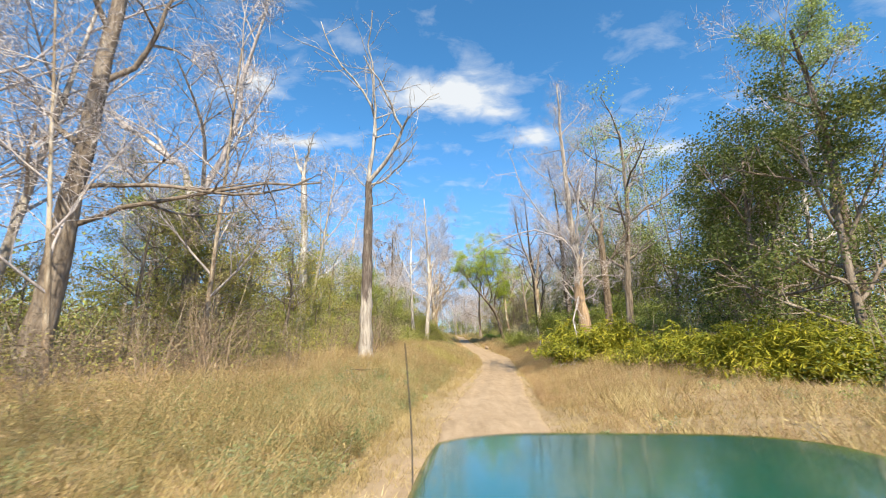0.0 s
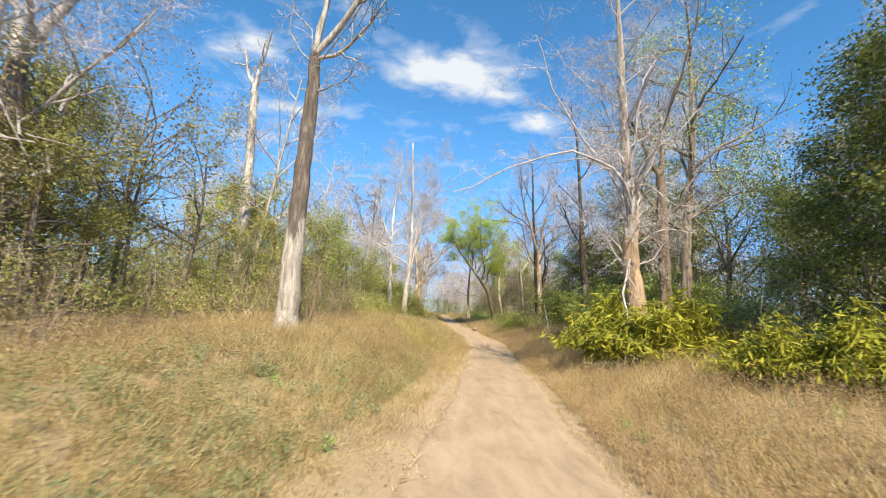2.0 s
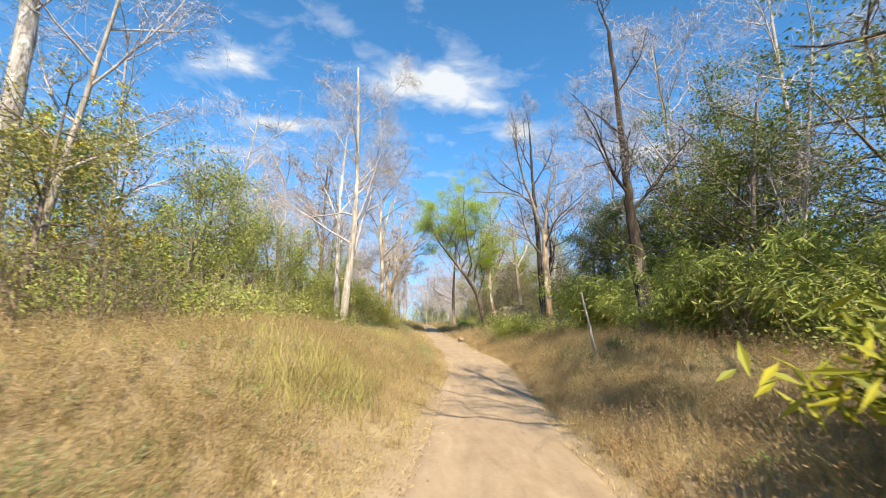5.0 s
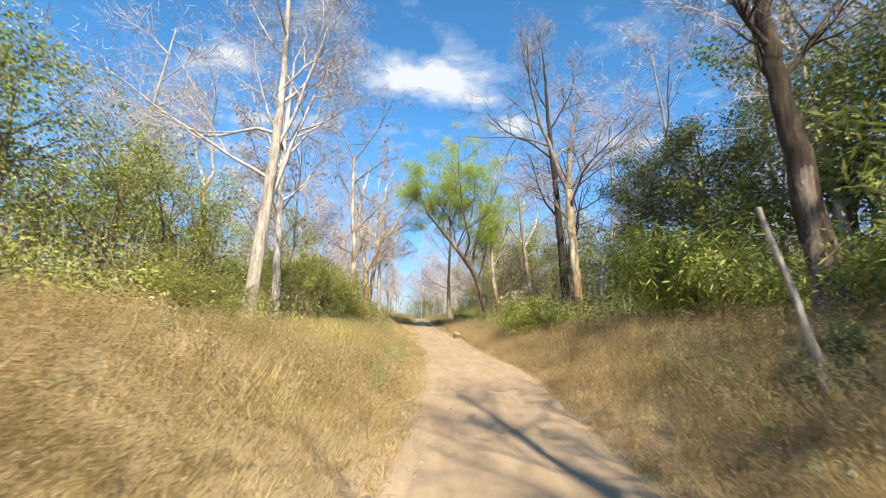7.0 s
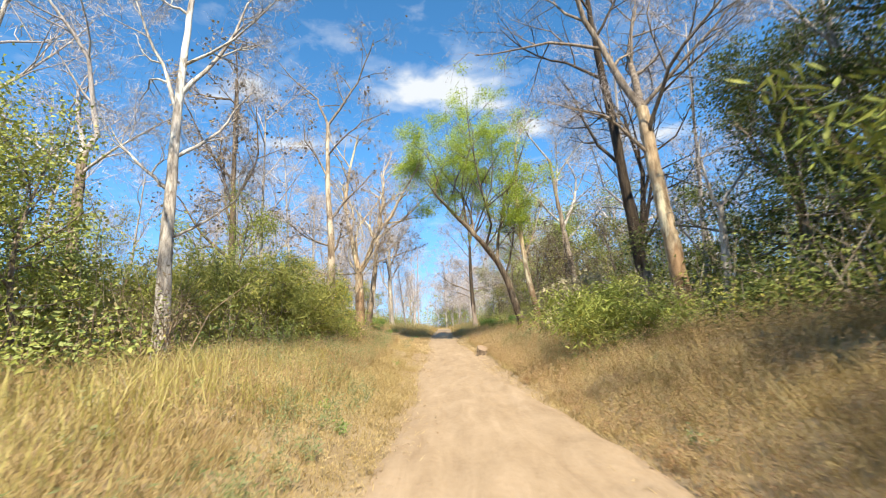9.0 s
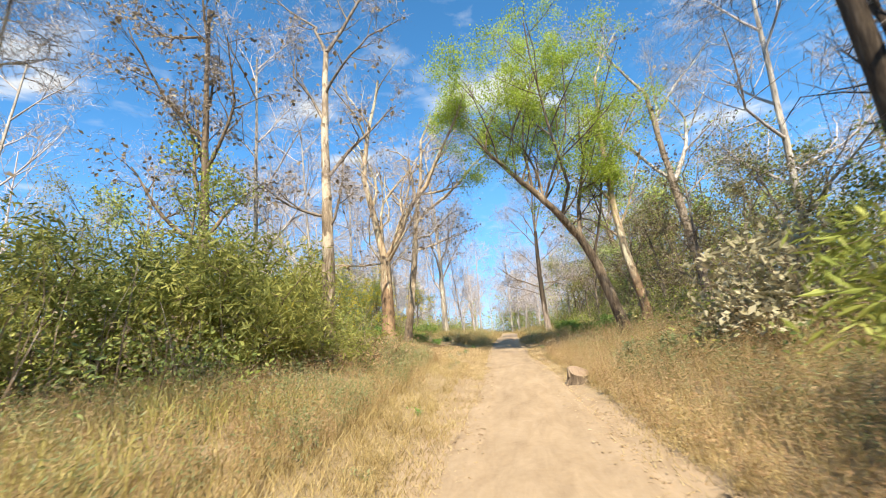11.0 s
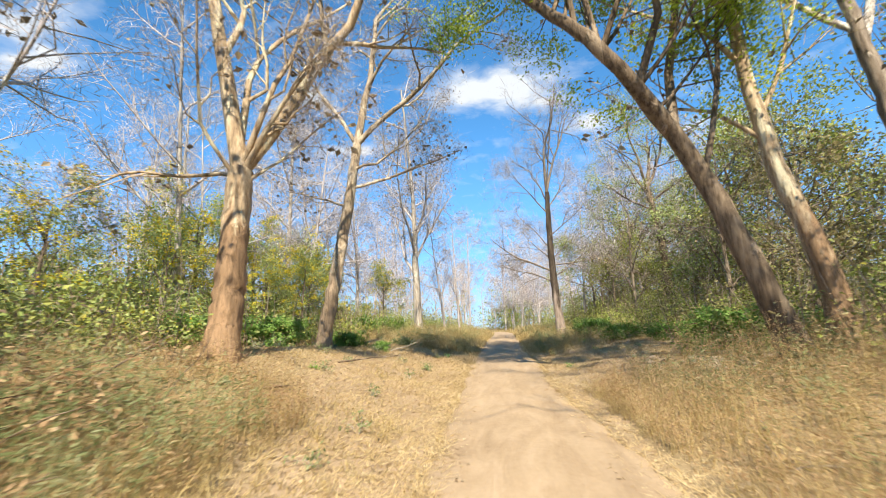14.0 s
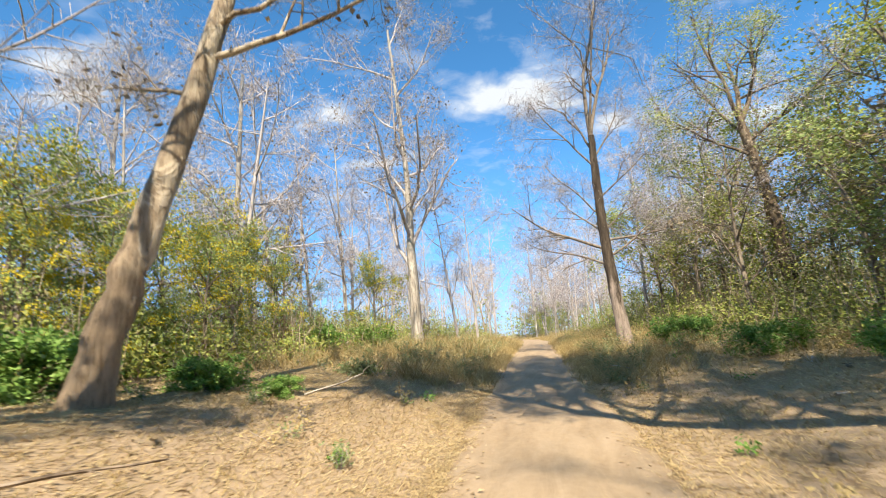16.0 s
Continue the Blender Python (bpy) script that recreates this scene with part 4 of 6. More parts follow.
brambles = [model_leafy(304, 8, 0.13, "bramble", 9, 14, 0.13, 0.36, "small forest tree with dull olive-brown leaves"),
            model_leafy(305, 10, 0.15, "bramble", 10, 13, 0.13, 0.38, "forest tree with thin dull olive crown")]
darks = [model_leafy(311, 12, 0.2, "dark", 12, 12, 0.21, 0.45, "dense dark green forest tree", 0.15),
         model_leafy(312, 9, 0.16, "dark", 11, 12, 0.2, 0.42, "dense dark green forest tree", 0.12)]
shrubs = [bush(401, 2.6, 2.4, "olive", 10, 10, 0.13, "straggling shrub with olive leaves", plain=True),
          bush(402, 2.0, 2.0, "light", 9, 10, 0.12, "light green shrub in dry grass", plain=True),
          bush(403, 3.2, 2.8, "olive", 11, 10, 0.14, "tall thin-stemmed shrub with yellowing leaves", plain=True)]
low_green = bush(411, 1.1, 1.3, "green", 14, 30, 0.1, "low fresh green leafy bush", plain=True)
yellow = bush(412, 1.9, 2.6, "yellow", 22, 19, 0.105, "bright yellow-green bush with long drooping leaves", 0.8, 3.2)
frond = bush(413, 3.0, 3.2, "olive", 20, 24, 0.085, "bush of drooping narrow green leaves", 0.9, 3.6)
thicket = bush(414, 3.4, 3.0, "bamboo", 20, 26, 0.075, "tall leafy thicket with yellowing narrow leaves", 0.85, 3.0)
pale_bush = bush(415, 2.2, 2.6, "pale", 14, 6, 0.2, "bush with large withered pale leaves", 0.3, 1.2)
herb_bush = bush(416, 0.75, 1.1, "herb", 8, 9, 0.13, "low pale green weed with broad leaves", name="weed_clump")
shade = model_leafy(313, 13, 0.24, "deep", 15, 24, 0.16, 0.42, "dense green tree with shade-dark leaves and yellowing tips", 0.1)
airy = model_leafy(314, 13, 0.22, "dark", 13, 15, 0.16, 0.4, "tall dark green tree with open crown", 0.15)
blossom = tree("flowering_tree", 321, [(0, 0, 0), (0.2, 0.1, 3), (0.1, 0.3, 6.2)], 0.12, 0.03, crown_limbs(np.random.default_rng(3), 10, 0.3, 1, 3, 0.05, (15, 60)), LEAFY_FAR,
               "grey", "slender tree with light green leaves and yellow blossom", "tree", "light", 26, 0.13, 0.36, plain=True, bloom=(2, 40))


def bare_shrub(seed, h, label):
    """A clump of thin forking pale stems with hardly a leaf."""
    rng = np.random.default_rng(seed)
    root = new("bare_shrub")
    tagged(root, label, "bush")
    lines, tips = [], []
    for _ in range(8):
        grow(rng, np.append(rng.normal(size=2) * 0.15, -0.1), way(rng.uniform(0, 360), rng.uniform(55, 85)), h * rng.uniform(0.6, 1.1), 0.022, 0,
             [(5, 0.12, 0.0, 5, 0.45, 0.6), (3, 0.2, 0, 0, 0, 0)], lines, tips, 0.006)
    v, f = join_stems(lines, rng)
    mesh_object("stem_clump", v, f, BARK["mottled"], root)
    v, t = twig_cloud(rng, tips, 6, 0.1, 0.4, 0.004)
    mesh_object("twig_spray", v, t, BARK["brown"], root)["kind"] = "stuff"
    v, t = leaf_cloud(rng, tips[::2], 4, 0.15, 0.09, 0.2, 1.2, True)
    mesh_object("foliage", v, t, LEAF["dry"], root, "sparse withered leaves")
    return root


twiggy = [bare_shrub(431, 2.8, "leafless shrub of thin pale forking stems"), bare_shrub(432, 3.6, "tall leafless shrub of thin pale stems")]
MODELS = twiggy + withered + [herb_bush, shade, airy, blossom, thicket, pale_bush] + bares + greens + brambles + darks + shrubs + [low_green, yellow, frond]


def belt(side, n, y0, y1, d0, d1, kinds, smin, smax):
    out = []
    for _ in range(n):
        y = SIDE.uniform(y0, y1)
        d = d0 + (d1 - d0) * SIDE.random() ** 1.3
        x = float(along(ROAD_X, y)) + side * d
        out.append((x, y, int(SIDE.integers(kinds)), SIDE.uniform(smin, smax)))
    return out


scatter(bares, belt(-1, 40, 4, 130, 12, 36, 5, 0.75, 1.2), "bare forest trees")
scatter(bares, belt(1, 22, 24, 130, 13, 36, 5, 0.9, 1.2), "bare forest trees")
scatter(bares, belt(-1, 26, 114, 200, 3.5, 22, 5, 0.7, 1.15)[:15], "bare forest trees")
scatter(bares, belt(1, 28, 110, 200, 3.5, 24, 5, 0.7, 1.15), "bare forest trees")
scatter(bares, belt(-1, 6, 118, 150, 6.5, 24, 5, 0.75, 1.1)[:2], "bare forest trees")
scatter(bares, belt(1, 9, 108, 150, 5, 20, 5, 0.7, 1.05), "bare forest trees")
scatter(greens, belt(-1, 9, 42, 80, 11.5, 24, 3, 0.7, 0.95), "young green trees")
scatter(brambles, belt(-1, 8, 4, 42, 15, 28, 2, 0.5, 0.75), "dull forest trees")
scatter(greens, belt(-1, 6, 98, 130, 15, 28, 3, 0.5, 0.75)[:2], "young green trees")
scatter(greens, belt(1, 5, 24, 80, 14, 30, 3, 0.9, 1.2), "young green trees")
scatter(greens, belt(1, 7, 90, 122, 11, 24, 3, 0.6, 0.95), "young green trees")
scatter(brambles, belt(-1, 9, 16, 46, 14.5, 23, 2, 0.7, 1.0), "dull forest trees")
scatter(darks, belt(1, 6, 26, 60, 15, 26, 2, 0.8, 1.1), "dark green trees")
scatter(darks, belt(1, 4, 56, 84, 15, 24, 2, 0.8, 1.1), "dark green trees")
scatter(shrubs, belt(-1, 16, 38, 120, 9, 20, 3, 0.7, 1.2), "shrubs")
scatter(shrubs, belt(1, 18, 10, 122, 9, 18, 3, 0.7, 1.2), "shrubs")
scatter(twiggy, belt(-1, 24, 4, 44, 7.5, 14, 2, 0.6, 1.2), "bare shrubs")
scatter(twiggy, belt(-1, 10, 44, 120, 8.5, 15, 2, 0.7, 1.15), "bare shrubs")
scatter(twiggy, belt(1, 14, 20, 120, 8.5, 15, 2, 0.7, 1.15), "bare shrubs")
for x, y, s in [(-12.6, 96.0, 1.0), (-12.8, 90.6, 1.05), (-15.5, 93.0, 1.15), (-14.6, 99.0, 1.1), (-17.0, 47.0, 1.5), (-19.5, 51.0, 1.6), (-10.4, 101.0, 0.75), (-9.6, 112.0, 0.9), (-12.0, 88.5, 0.8), (-9.6, 92.0, 0.65), (-10.6, 90.4, 0.75), (-8.6, 80.5, 0.62), (-10.5, 78.0, 0.7), (-9.4, 95.6, 0.7), (-10.2, 97.6, 0.85)]:
    again(blossom, x, y, s, s * 60)
for x, y, s in [(7.2, 73.4, 1.0), (8.2, 72.2, 1.1), (6.5, 72.3, 0.9), (8.9, 71.4, 1.1), (7.6, 75.6, 0.8), (9.4, 43.6, 0.8), (8.4, 42.9, 0.6), (9.8, 25.0, 0.9), (-3.4, 20.0, 0.4), (-3.2, 94.5, 0.7)]:
    again(herb_bush, x, y, s, s * 80)
for x, y, s, k in [(-12.5, 91.0, 0.55, 1), (-10.8, 94.5, 0.45, 1), (-15.0, 90.0, 0.6, 1), (-14.6, 85.0, 0.6, 1), (-17.5, 94.0, 0.65, 1), (-11.5, 98.5, 0.6, 1)]:
    again(greens[k], x, y, s, s * 90)
for x, y, s, k in [(-17.4, 33.9, 1.1, 1), (-14.4, 30.5, 0.85, 1), (-18.5, 27.0, 1.0, 0), (-12.5, 22.0, 0.55, 0), (12.2, 88.0, 0.8, 0), (14.5, 90.5, 0.9, 0), (11.8, 92.5, 0.75, 1), (16.5, 86.5, 0.95, 0), (12.8, 99.5, 0.8, 0), (10.5, 103.0, 0.75, 1),
                   (15.6, 97.0, 0.95, 0), (17.5, 103.5, 1.0, 0), (11.6, 79.5, 0.7, 1), (14.2, 77.5, 0.8, 0), (-12.0, 104.5, 0.7, 1), (9.5, 110.0, 0.8, 0)]:
    again(withered[k], x, y, s, s * 75)
for x, y, s, k in [(-9.8, 54.5, 0.75, 0), (-11.5, 51.0, 0.8, 2), (-13.5, 53.5, 0.9, 0), (-8.8, 58.0, 0.65, 2), (-11.0, 59.0, 0.85, 0), (-15.0, 49.0, 0.9, 2), (-14.0, 60.0, 1.0, 2),
                   (16.5, 101.5, 1.2, 2), (19.0, 99.0, 1.25, 0), (21.5, 104.0, 1.35, 2), (17.8, 106.0, 1.3, 0), (16.0, 95.5, 1.0, 0), (20.5, 93.0, 1.2, 2), (10.2, 107.5, 0.8, 0), (11.8, 109.5, 1.0, 2), (9.6, 113.5, 0.9, 0)]:
    again(greens[k], x, y, s, s * 90)
# the woods go on unseen behind the start, added to mottle the grass with shade
for x, y, s, k in [(-7.5, -3.5, 0.9, 0), (-10.5, 0.5, 1.0, 0), (-5.5, -8.0, 1.1, 1), (-13.0, -4.0, 1.1, 1), (8.5, -7.0, 1.0, 0)]:
    again(withered[k], x, y, s, s * 75)
# the trees that close the view where the track bends away
for k, (x, y, s) in enumerate([(1.5, 172, 0.9), (4.0, 168, 1.0), (-0.5, 185, 0.9), (2.5, 190, 1.0), (6.0, 180, 0.95), (0.0, 200, 1.0), (3.4, 182, 0.85)]):
    again(bares[k % 5], x, y, s, s * 60 + k)
for x, y, s, k in [(0.5, 172, 0.5, 0), (3.0, 178, 0.6, 1), (-2.5, 194, 0.6, 0), (5.0, 168, 0.5, 2), (1.8, 186, 0.6, 0)]:
    again(greens[k], x, y, s, s * 90)
# bushes that stand out
for x, y, s in [(9.8, 22.4, 0.8), (10.8, 20.8, 0.95), (11.7, 19.2, 1.0), (12.6, 17.6, 1.0), (7.5, 28.0, 1.1), (9.3, 28.2, 1.2), (13.8, 16.2, 0.9), (10.2, 30.2, 0.9)]:
    again(yellow, x, y, s, s * 40)
for x, y, s in [(14.2, 42.8, 1.3), (16.2, 41.6, 1.5), (13.3, 44.6, 1.0), (15.0, 39.6, 1.2), (13.1, 53.2, 1.3), (8.7, 62.3, 0.75), (15.0, 36, 0.9), (13.5, 31.5, 0.9), (14.0, 48.5, 0.8)]:
    again(frond, x, y, s, s * 70)
for x, y, s in [(8.4, 85.8, 1.1), (9.8, 85.4, 1.0), (-6.9, 88.3, 1.15), (-8.4, 89.4, 1.2), (-4.5, 89.9, 0.62), (-3.2, 90.6, 0.4), (7.9, 95.8, 0.8), (8.9, 92.4, 0.75), (10.4, 95.0, 0.7),
                (11.8, 96.5, 0.8), (-9.7, 90.5, 1.3), (-7.6, 84.5, 1.0), (-8.2, 101.5, 1.3), (-11.0, 94.5, 1.4), (7.2, 101.0, 1.0), (-7.4, 105.5, 1.2)]:
    again(low_green, x, y, s, s * 50)
for x, y, s in [(-9.2, 64.2, 1.3), (-10.4, 67.4, 1.6), (-5.9, 70.6, 1.45), (-7.6, 70.8, 1.75), (-4.5, 71.3, 1.15), (-4.7, 72.5, 0.9), (-9.8, 71.5, 1.6), (-3.4, 50.2, 0.65), (-5.4, 50.6, 0.8), (-7.2, 53.0, 0.9)]:
    again(thicket, x, y, s * 0.85, s * 90)
for x, y, s in [(9.6, 69.5, 1.0), (11.2, 71.5, 1.2)]:
    again(pale_bush, x, y, s, s * 33)
again(shade, 15.8, 17.6, 0.9, 1.0)
again(shade, 15.0, 22.5, 0.85, 2.6)
again(shade, 18.0, 25.5, 1.05, 4.1)
for x, y, s in [(17.6, 46.6, 0.95), (21.0, 43.0, 1.1), (19.5, 50.5, 1.0), (20.5, 57.0, 0.95)]:
    again(airy, x, y, s, s * 70)
for x, y, s in [(16.8, 58.5, 0.8), (15.2, 62.5, 0.7), (18.0, 65.5, 0.9)]:
    again(shade, x, y, s, s * 70)
again(shade, 21.0, 32.0, 0.9, 5.2)
for ob in MODELS:                       # the models themselves take a place deep in the woods
    a = SIDE.uniform(30, 110)
    put(ob, float(along(ROAD_X, a)) + (-1) ** MODELS.index(ob) * SIDE.uniform(24, 34), a)


def far_wood():
    """The woods further off, all in one: bare and green trees too far to tell apart."""
    rng = np.random.default_rng(909)
    wood, hair, hat, leaves = [], [], 0, {"olive": [], "light": []}
    stock = []
    for k in range(4):
        stems, tips = [], []
        h = 15 + k * 1.5
        stems.append((smooth_line([(0, 0, 0), (0.2, 0.1, h * 0.5), (0.4 * k - 0.6, 0.3, h)], 6), np.linspace(0.2, 0.05, 6)))
        for s, az, el, ln, r in crown_limbs(rng, 10, 0.3, 1, h * 0.35, 0.07, (35, 70)):
            grow(rng, stems[0][0][min(int(s * 5), 5)], way(az, el), ln, r, 0, [(2, 0.12, 0.05, 5, 0.5, 0.7), (2, 0.2, 0.02, 2, 0.5, 0.8), (1, 0, 0, 0, 0, 0)], stems, tips)
        v, q = join_stems([(p, np.maximum(r, 0.02)) for p, r in stems], rng, 5)
        tw, tf = twig_cloud(rng, tips, 2, 0.1, 0.9, 0.014)
        stock.append((v, q, np.array(tips), tw, tf))
    at = 0
    spots = []
    for side in (-1, 1):
        for _ in range(26):
            y = rng.uniform(-15, 230)
            spots.append((float(along(ROAD_X, y)) + side * rng.uniform(42, 90), y))
    for _ in range(64):
        y = rng.uniform(150, 290)
        x = rng.uniform(-60, 45)
        if abs(x - float(along(ROAD_X, y))) > 4:
            spots.append((x, y))
    for x, y in spots:
        v, q, tips, tw, tf = stock[int(rng.integers(4))]
        a, s = rng.uniform(0, 6.28), rng.uniform(0.8, 1.2)
        m = np.array([[math.cos(a), -math.sin(a), 0], [math.sin(a), math.cos(a), 0], [0, 0, 1]]) * s
        o = np.array([x, y, stand(x, y) - 0.2])
        wood.append((v @ m.T + o, q + at)); at += len(v)
        hair.append((tw @ m.T + o, tf + hat)); hat += len(tw)
        if rng.random() < 0.6:
            low = tips[tips[:, 2] < 11][::4]
            leaves["olive" if rng.random() < 0.6 else "light"].append(low @ m.T * np.array([1, 1, 0.75]) + o * np.array([1, 1, 1]))
    ob = mesh_object("far_wood", np.concatenate([w[0] for w in wood]), np.concatenate([w[1] for w in wood]), BARK["twig"])
    tagged(ob, "distant bare grey forest behind the near trees", "forest", kind="stuff")
    ob = mesh_object("far_twigs", np.concatenate([w[0] for w in hair]), np.concatenate([w[1] for w in hair]), BARK["twig"])
    tagged(ob, "haze of fine twigs over the distant forest", "forest", kind="stuff")
    for kind, spots in leaves.items():
        v, t = leaf_cloud(rng, np.concatenate(spots), 3, 0.8, 0.5, 0.1)
        ob = mesh_object("far_foliage", v, t, LEAF[kind])
        tagged(ob, "distant green foliage among the bare trees", "foliage", kind="stuff")


EDGE_L = [(-10, 13.5), (10, 13.0), (25, 12.5), (37, 11.5), (45, 9.5), (60, 8.6), (70, 7.5), (84, 9.4), (95, 10.0), (112, 8.0), (150, 5), (200, 4)]
EDGE_R = [(-10, 12.5), (20, 12.0), (30, 8.6), (45, 9.9), (53, 10.0), (60, 7.6), (72, 6.6), (84, 7.0), (95, 8.6), (112, 7.0), (150, 5), (200, 4)]


def undergrowth():
    """The leafy tangle between the trunks, away from the track, low at its edge and higher further in, with its thin stems."""
    rng = np.random.default_rng(515)
    stems = []
    # the "deep" rows carry the shade under the canopy in their leaf colour
    for kind, n, side, top, size, y0, y1 in (("bramble", 620, -1, 5.2, 0.13, -2, 52), ("olive", 620, -1, 5.2, 0.18, 0, 0), ("light", 300, -1, 4.8, 0.16, 0, 0), ("tan", 330, -1, 4.2, 0.14, 0, 0), ("dry", 320, -1, 2.2, 0.13, 0, 0),
                                             ("olive", 420, 1, 5.0, 0.16, 0, 0), ("tan", 380, 1, 5.5, 0.15, 0, 0), ("dark", 400, 1, 11.0, 0.17, 18, 66), ("olive", 150, 1, 9.0, 0.15, 32, 70), ("bramble", 130, 1, 9.0, 0.14, 26, 70), ("dark", 180, 1, 7.0, 0.18, 64, 200), ("deep", 190, 1, 9.0, 0.19, 8, 30), ("deep", 130, 1, 8.0, 0.19, 56, 74),
                                             ("light", 130, -1, 4.5, 0.12, 82, 112), ("bramble", 110, -1, 4.5, 0.12, 74, 112), ("yellow", 90, -1, 3.0, 0.12, 82, 108), ("olive", 400, 1, 8.0, 0.14, 88, 126), ("tan", 220, 1, 8.0, 0.14, 86, 122), ("dark", 200, 1, 8.0, 0.14, 90, 126)):
        y = rng.uniform(-2, 200, n)
        y = np.where(rng.random(n) < 0.55, rng.uniform(0, 122, n), y)
        if y1 > 0:
            y = rng.uniform(y0, y1, n)
        elif side < 0 and kind in ("olive", "light"):
            y = np.where((y < 36) & (rng.random(n) < 0.85), y + rng.uniform(36, 80, n), y)
        deep = rng.random(n) ** 1.7 * 26
        d = np.interp(y, *np.array(EDGE_L if side < 0 else EDGE_R).T) + deep
        x = along(ROAD_X, y) + side * d
        lid = np.interp(y, [72, 78, 90, 98, 140], [top, 3.6, 3.2, 2.0, 2.4]) if side < 0 else np.full(n, top)
        h = np.minimum(1.1 + (0.42 if side < 0 else 0.62) * deep, lid) * rng.uniform(0.55, 1.35, n)
        c = []
        for a, b, hh in zip(x, y, h):
            k = 9
            q = np.stack([a + rng.normal(size=k) * 0.9, b + rng.normal(size=k) * 0.9, np.zeros(k)], 1)
            q[:, 2] = ground_z(q[:, 0], q[:, 1]) + (0.15 + 0.85 * rng.random(k) ** 0.8) * hh
            c.append(q)
            for p in q[:1]:
                foot = np.array([p[0], p[1], float(ground_z(p[0], p[1])) - 0.1])
                line, _d = branch_line(rng, foot, way(rng.uniform(0, 360), rng.uniform(66, 88)), (hh + 0.6) * rng.uniform(0.8, 1.5), 3, 0.1, 0.01)
                stems.append((line, rng.uniform(0.010, 0.022) * np.linspace(1.2, 0.4, 4)))
        near = np.repeat(deep < 6, 9)
        c = np.concatenate(c)
        v, t = leaf_cloud(rng, c[~near], 9, 0.25, size, 0.2, 1.0, True)
        w, s = leaf_cloud(rng, c[near], 9, 0.24, size * 0.75, 0.2, 1.2)
        ob = mesh_object("undergrowth", np.concatenate([v, w]), np.concatenate([t, s + len(v)]), LEAF[kind])
        tagged(ob, "tangled leafy undergrowth between the forest trunks", "undergrowth", kind="stuff")
    v, f = join_stems(stems, rng)
    ob = mesh_object("undergrowth_stems", v, f, BARK["mottled"])
    tagged(ob, "thin pale stems of the forest undergrowth", "undergrowth", kind="stuff")


def far_thicket():
    """Low woods that close the view at the end of the track and far to the sides."""
    rng = np.random.default_rng(616)
    n = 900
    a = rng.uniform(-1.45, 1.45, n)
    r = rng.uniform(110, 170, n)
    x, y = np.sin(a) * r, 70 + np.cos(a) * r
    h = rng.uniform(3, 9, n)
    k = 8
    q = np.stack([np.repeat(x, k) + rng.normal(size=n * k) * 2.2, np.repeat(y, k) + rng.normal(size=n * k) * 2.2, np.zeros(n * k)], 1)
    q[:, 2] = ground_z(q[:, 0], q[:, 1]) + rng.uniform(0.1, 1, n * k) * np.repeat(h, k)
    off = np.abs(q[:, 0] - along(ROAD_X, q[:, 1]))
    q = q[off > 3.0]
    # the nearer tangle on both sides, behind the last trunks that can be told apart
    n = 800
    side = np.where(rng.random(n) < 0.55, -1, 1)
    y = rng.uniform(0, 215, n)
    x = along(ROAD_X, y) + side * rng.uniform(30, 70, n)
    h = rng.uniform(3, 8, n)
    p = np.stack([np.repeat(x, k) + rng.normal(size=n * k) * 1.8, np.repeat(y, k) + rng.normal(size=n * k) * 1.8, np.zeros(n * k)], 1)
    p[:, 2] = ground_z(p[:, 0], p[:, 1]) + rng.uniform(0.05, 1, n * k) * np.repeat(h, k)
    q = np.concatenate([q, p])
    q = q[rng.permutation(len(q))]
    for kind, part in (("olive", q[::3]), ("light", q[1::3]), ("dry", q[2::3])):
        v, t = leaf_cloud(rng, part, 8, 0.9, 0.6, 0.1, 1.0, True)
        ob = mesh_object("far_thicket", v, t, LEAF[kind])
        tagged(ob, "distant thicket closing the end of the track", "forest", kind="stuff")


far_wood()
undergrowth()
far_thicket()


def leaning_post():
    root = new("dead_pole")
    root.location = (8.25, 42.9, stand(8.25, 42.9))
    tagged(root, "leaning bleached dead pole with a broken tip", "dead tree")
    rng = np.random.default_rng(3)
    line = smooth_line([(0, 0, -0.3), (-0.25, 0.15, 1.2), (-0.52, 0.4, 2.75)], 12) + rng.normal(size=(12, 3)) * 0.012
    v, q = join_stems([(line, np.linspace(0.07, 0.04, 12))], rng, 9)
    mesh_object("pole", v, q, BARK["white"], root, smooth=True)
    line = smooth_line([(-0.2, 0.13, 0.9), (-0.34, 0.1, 1.3)], 4)
    v, q = join_stems([(line, np.linspace(0.03, 0.01, 4))], rng)
    mesh_object("splinter", v, q, BARK["white"], root)


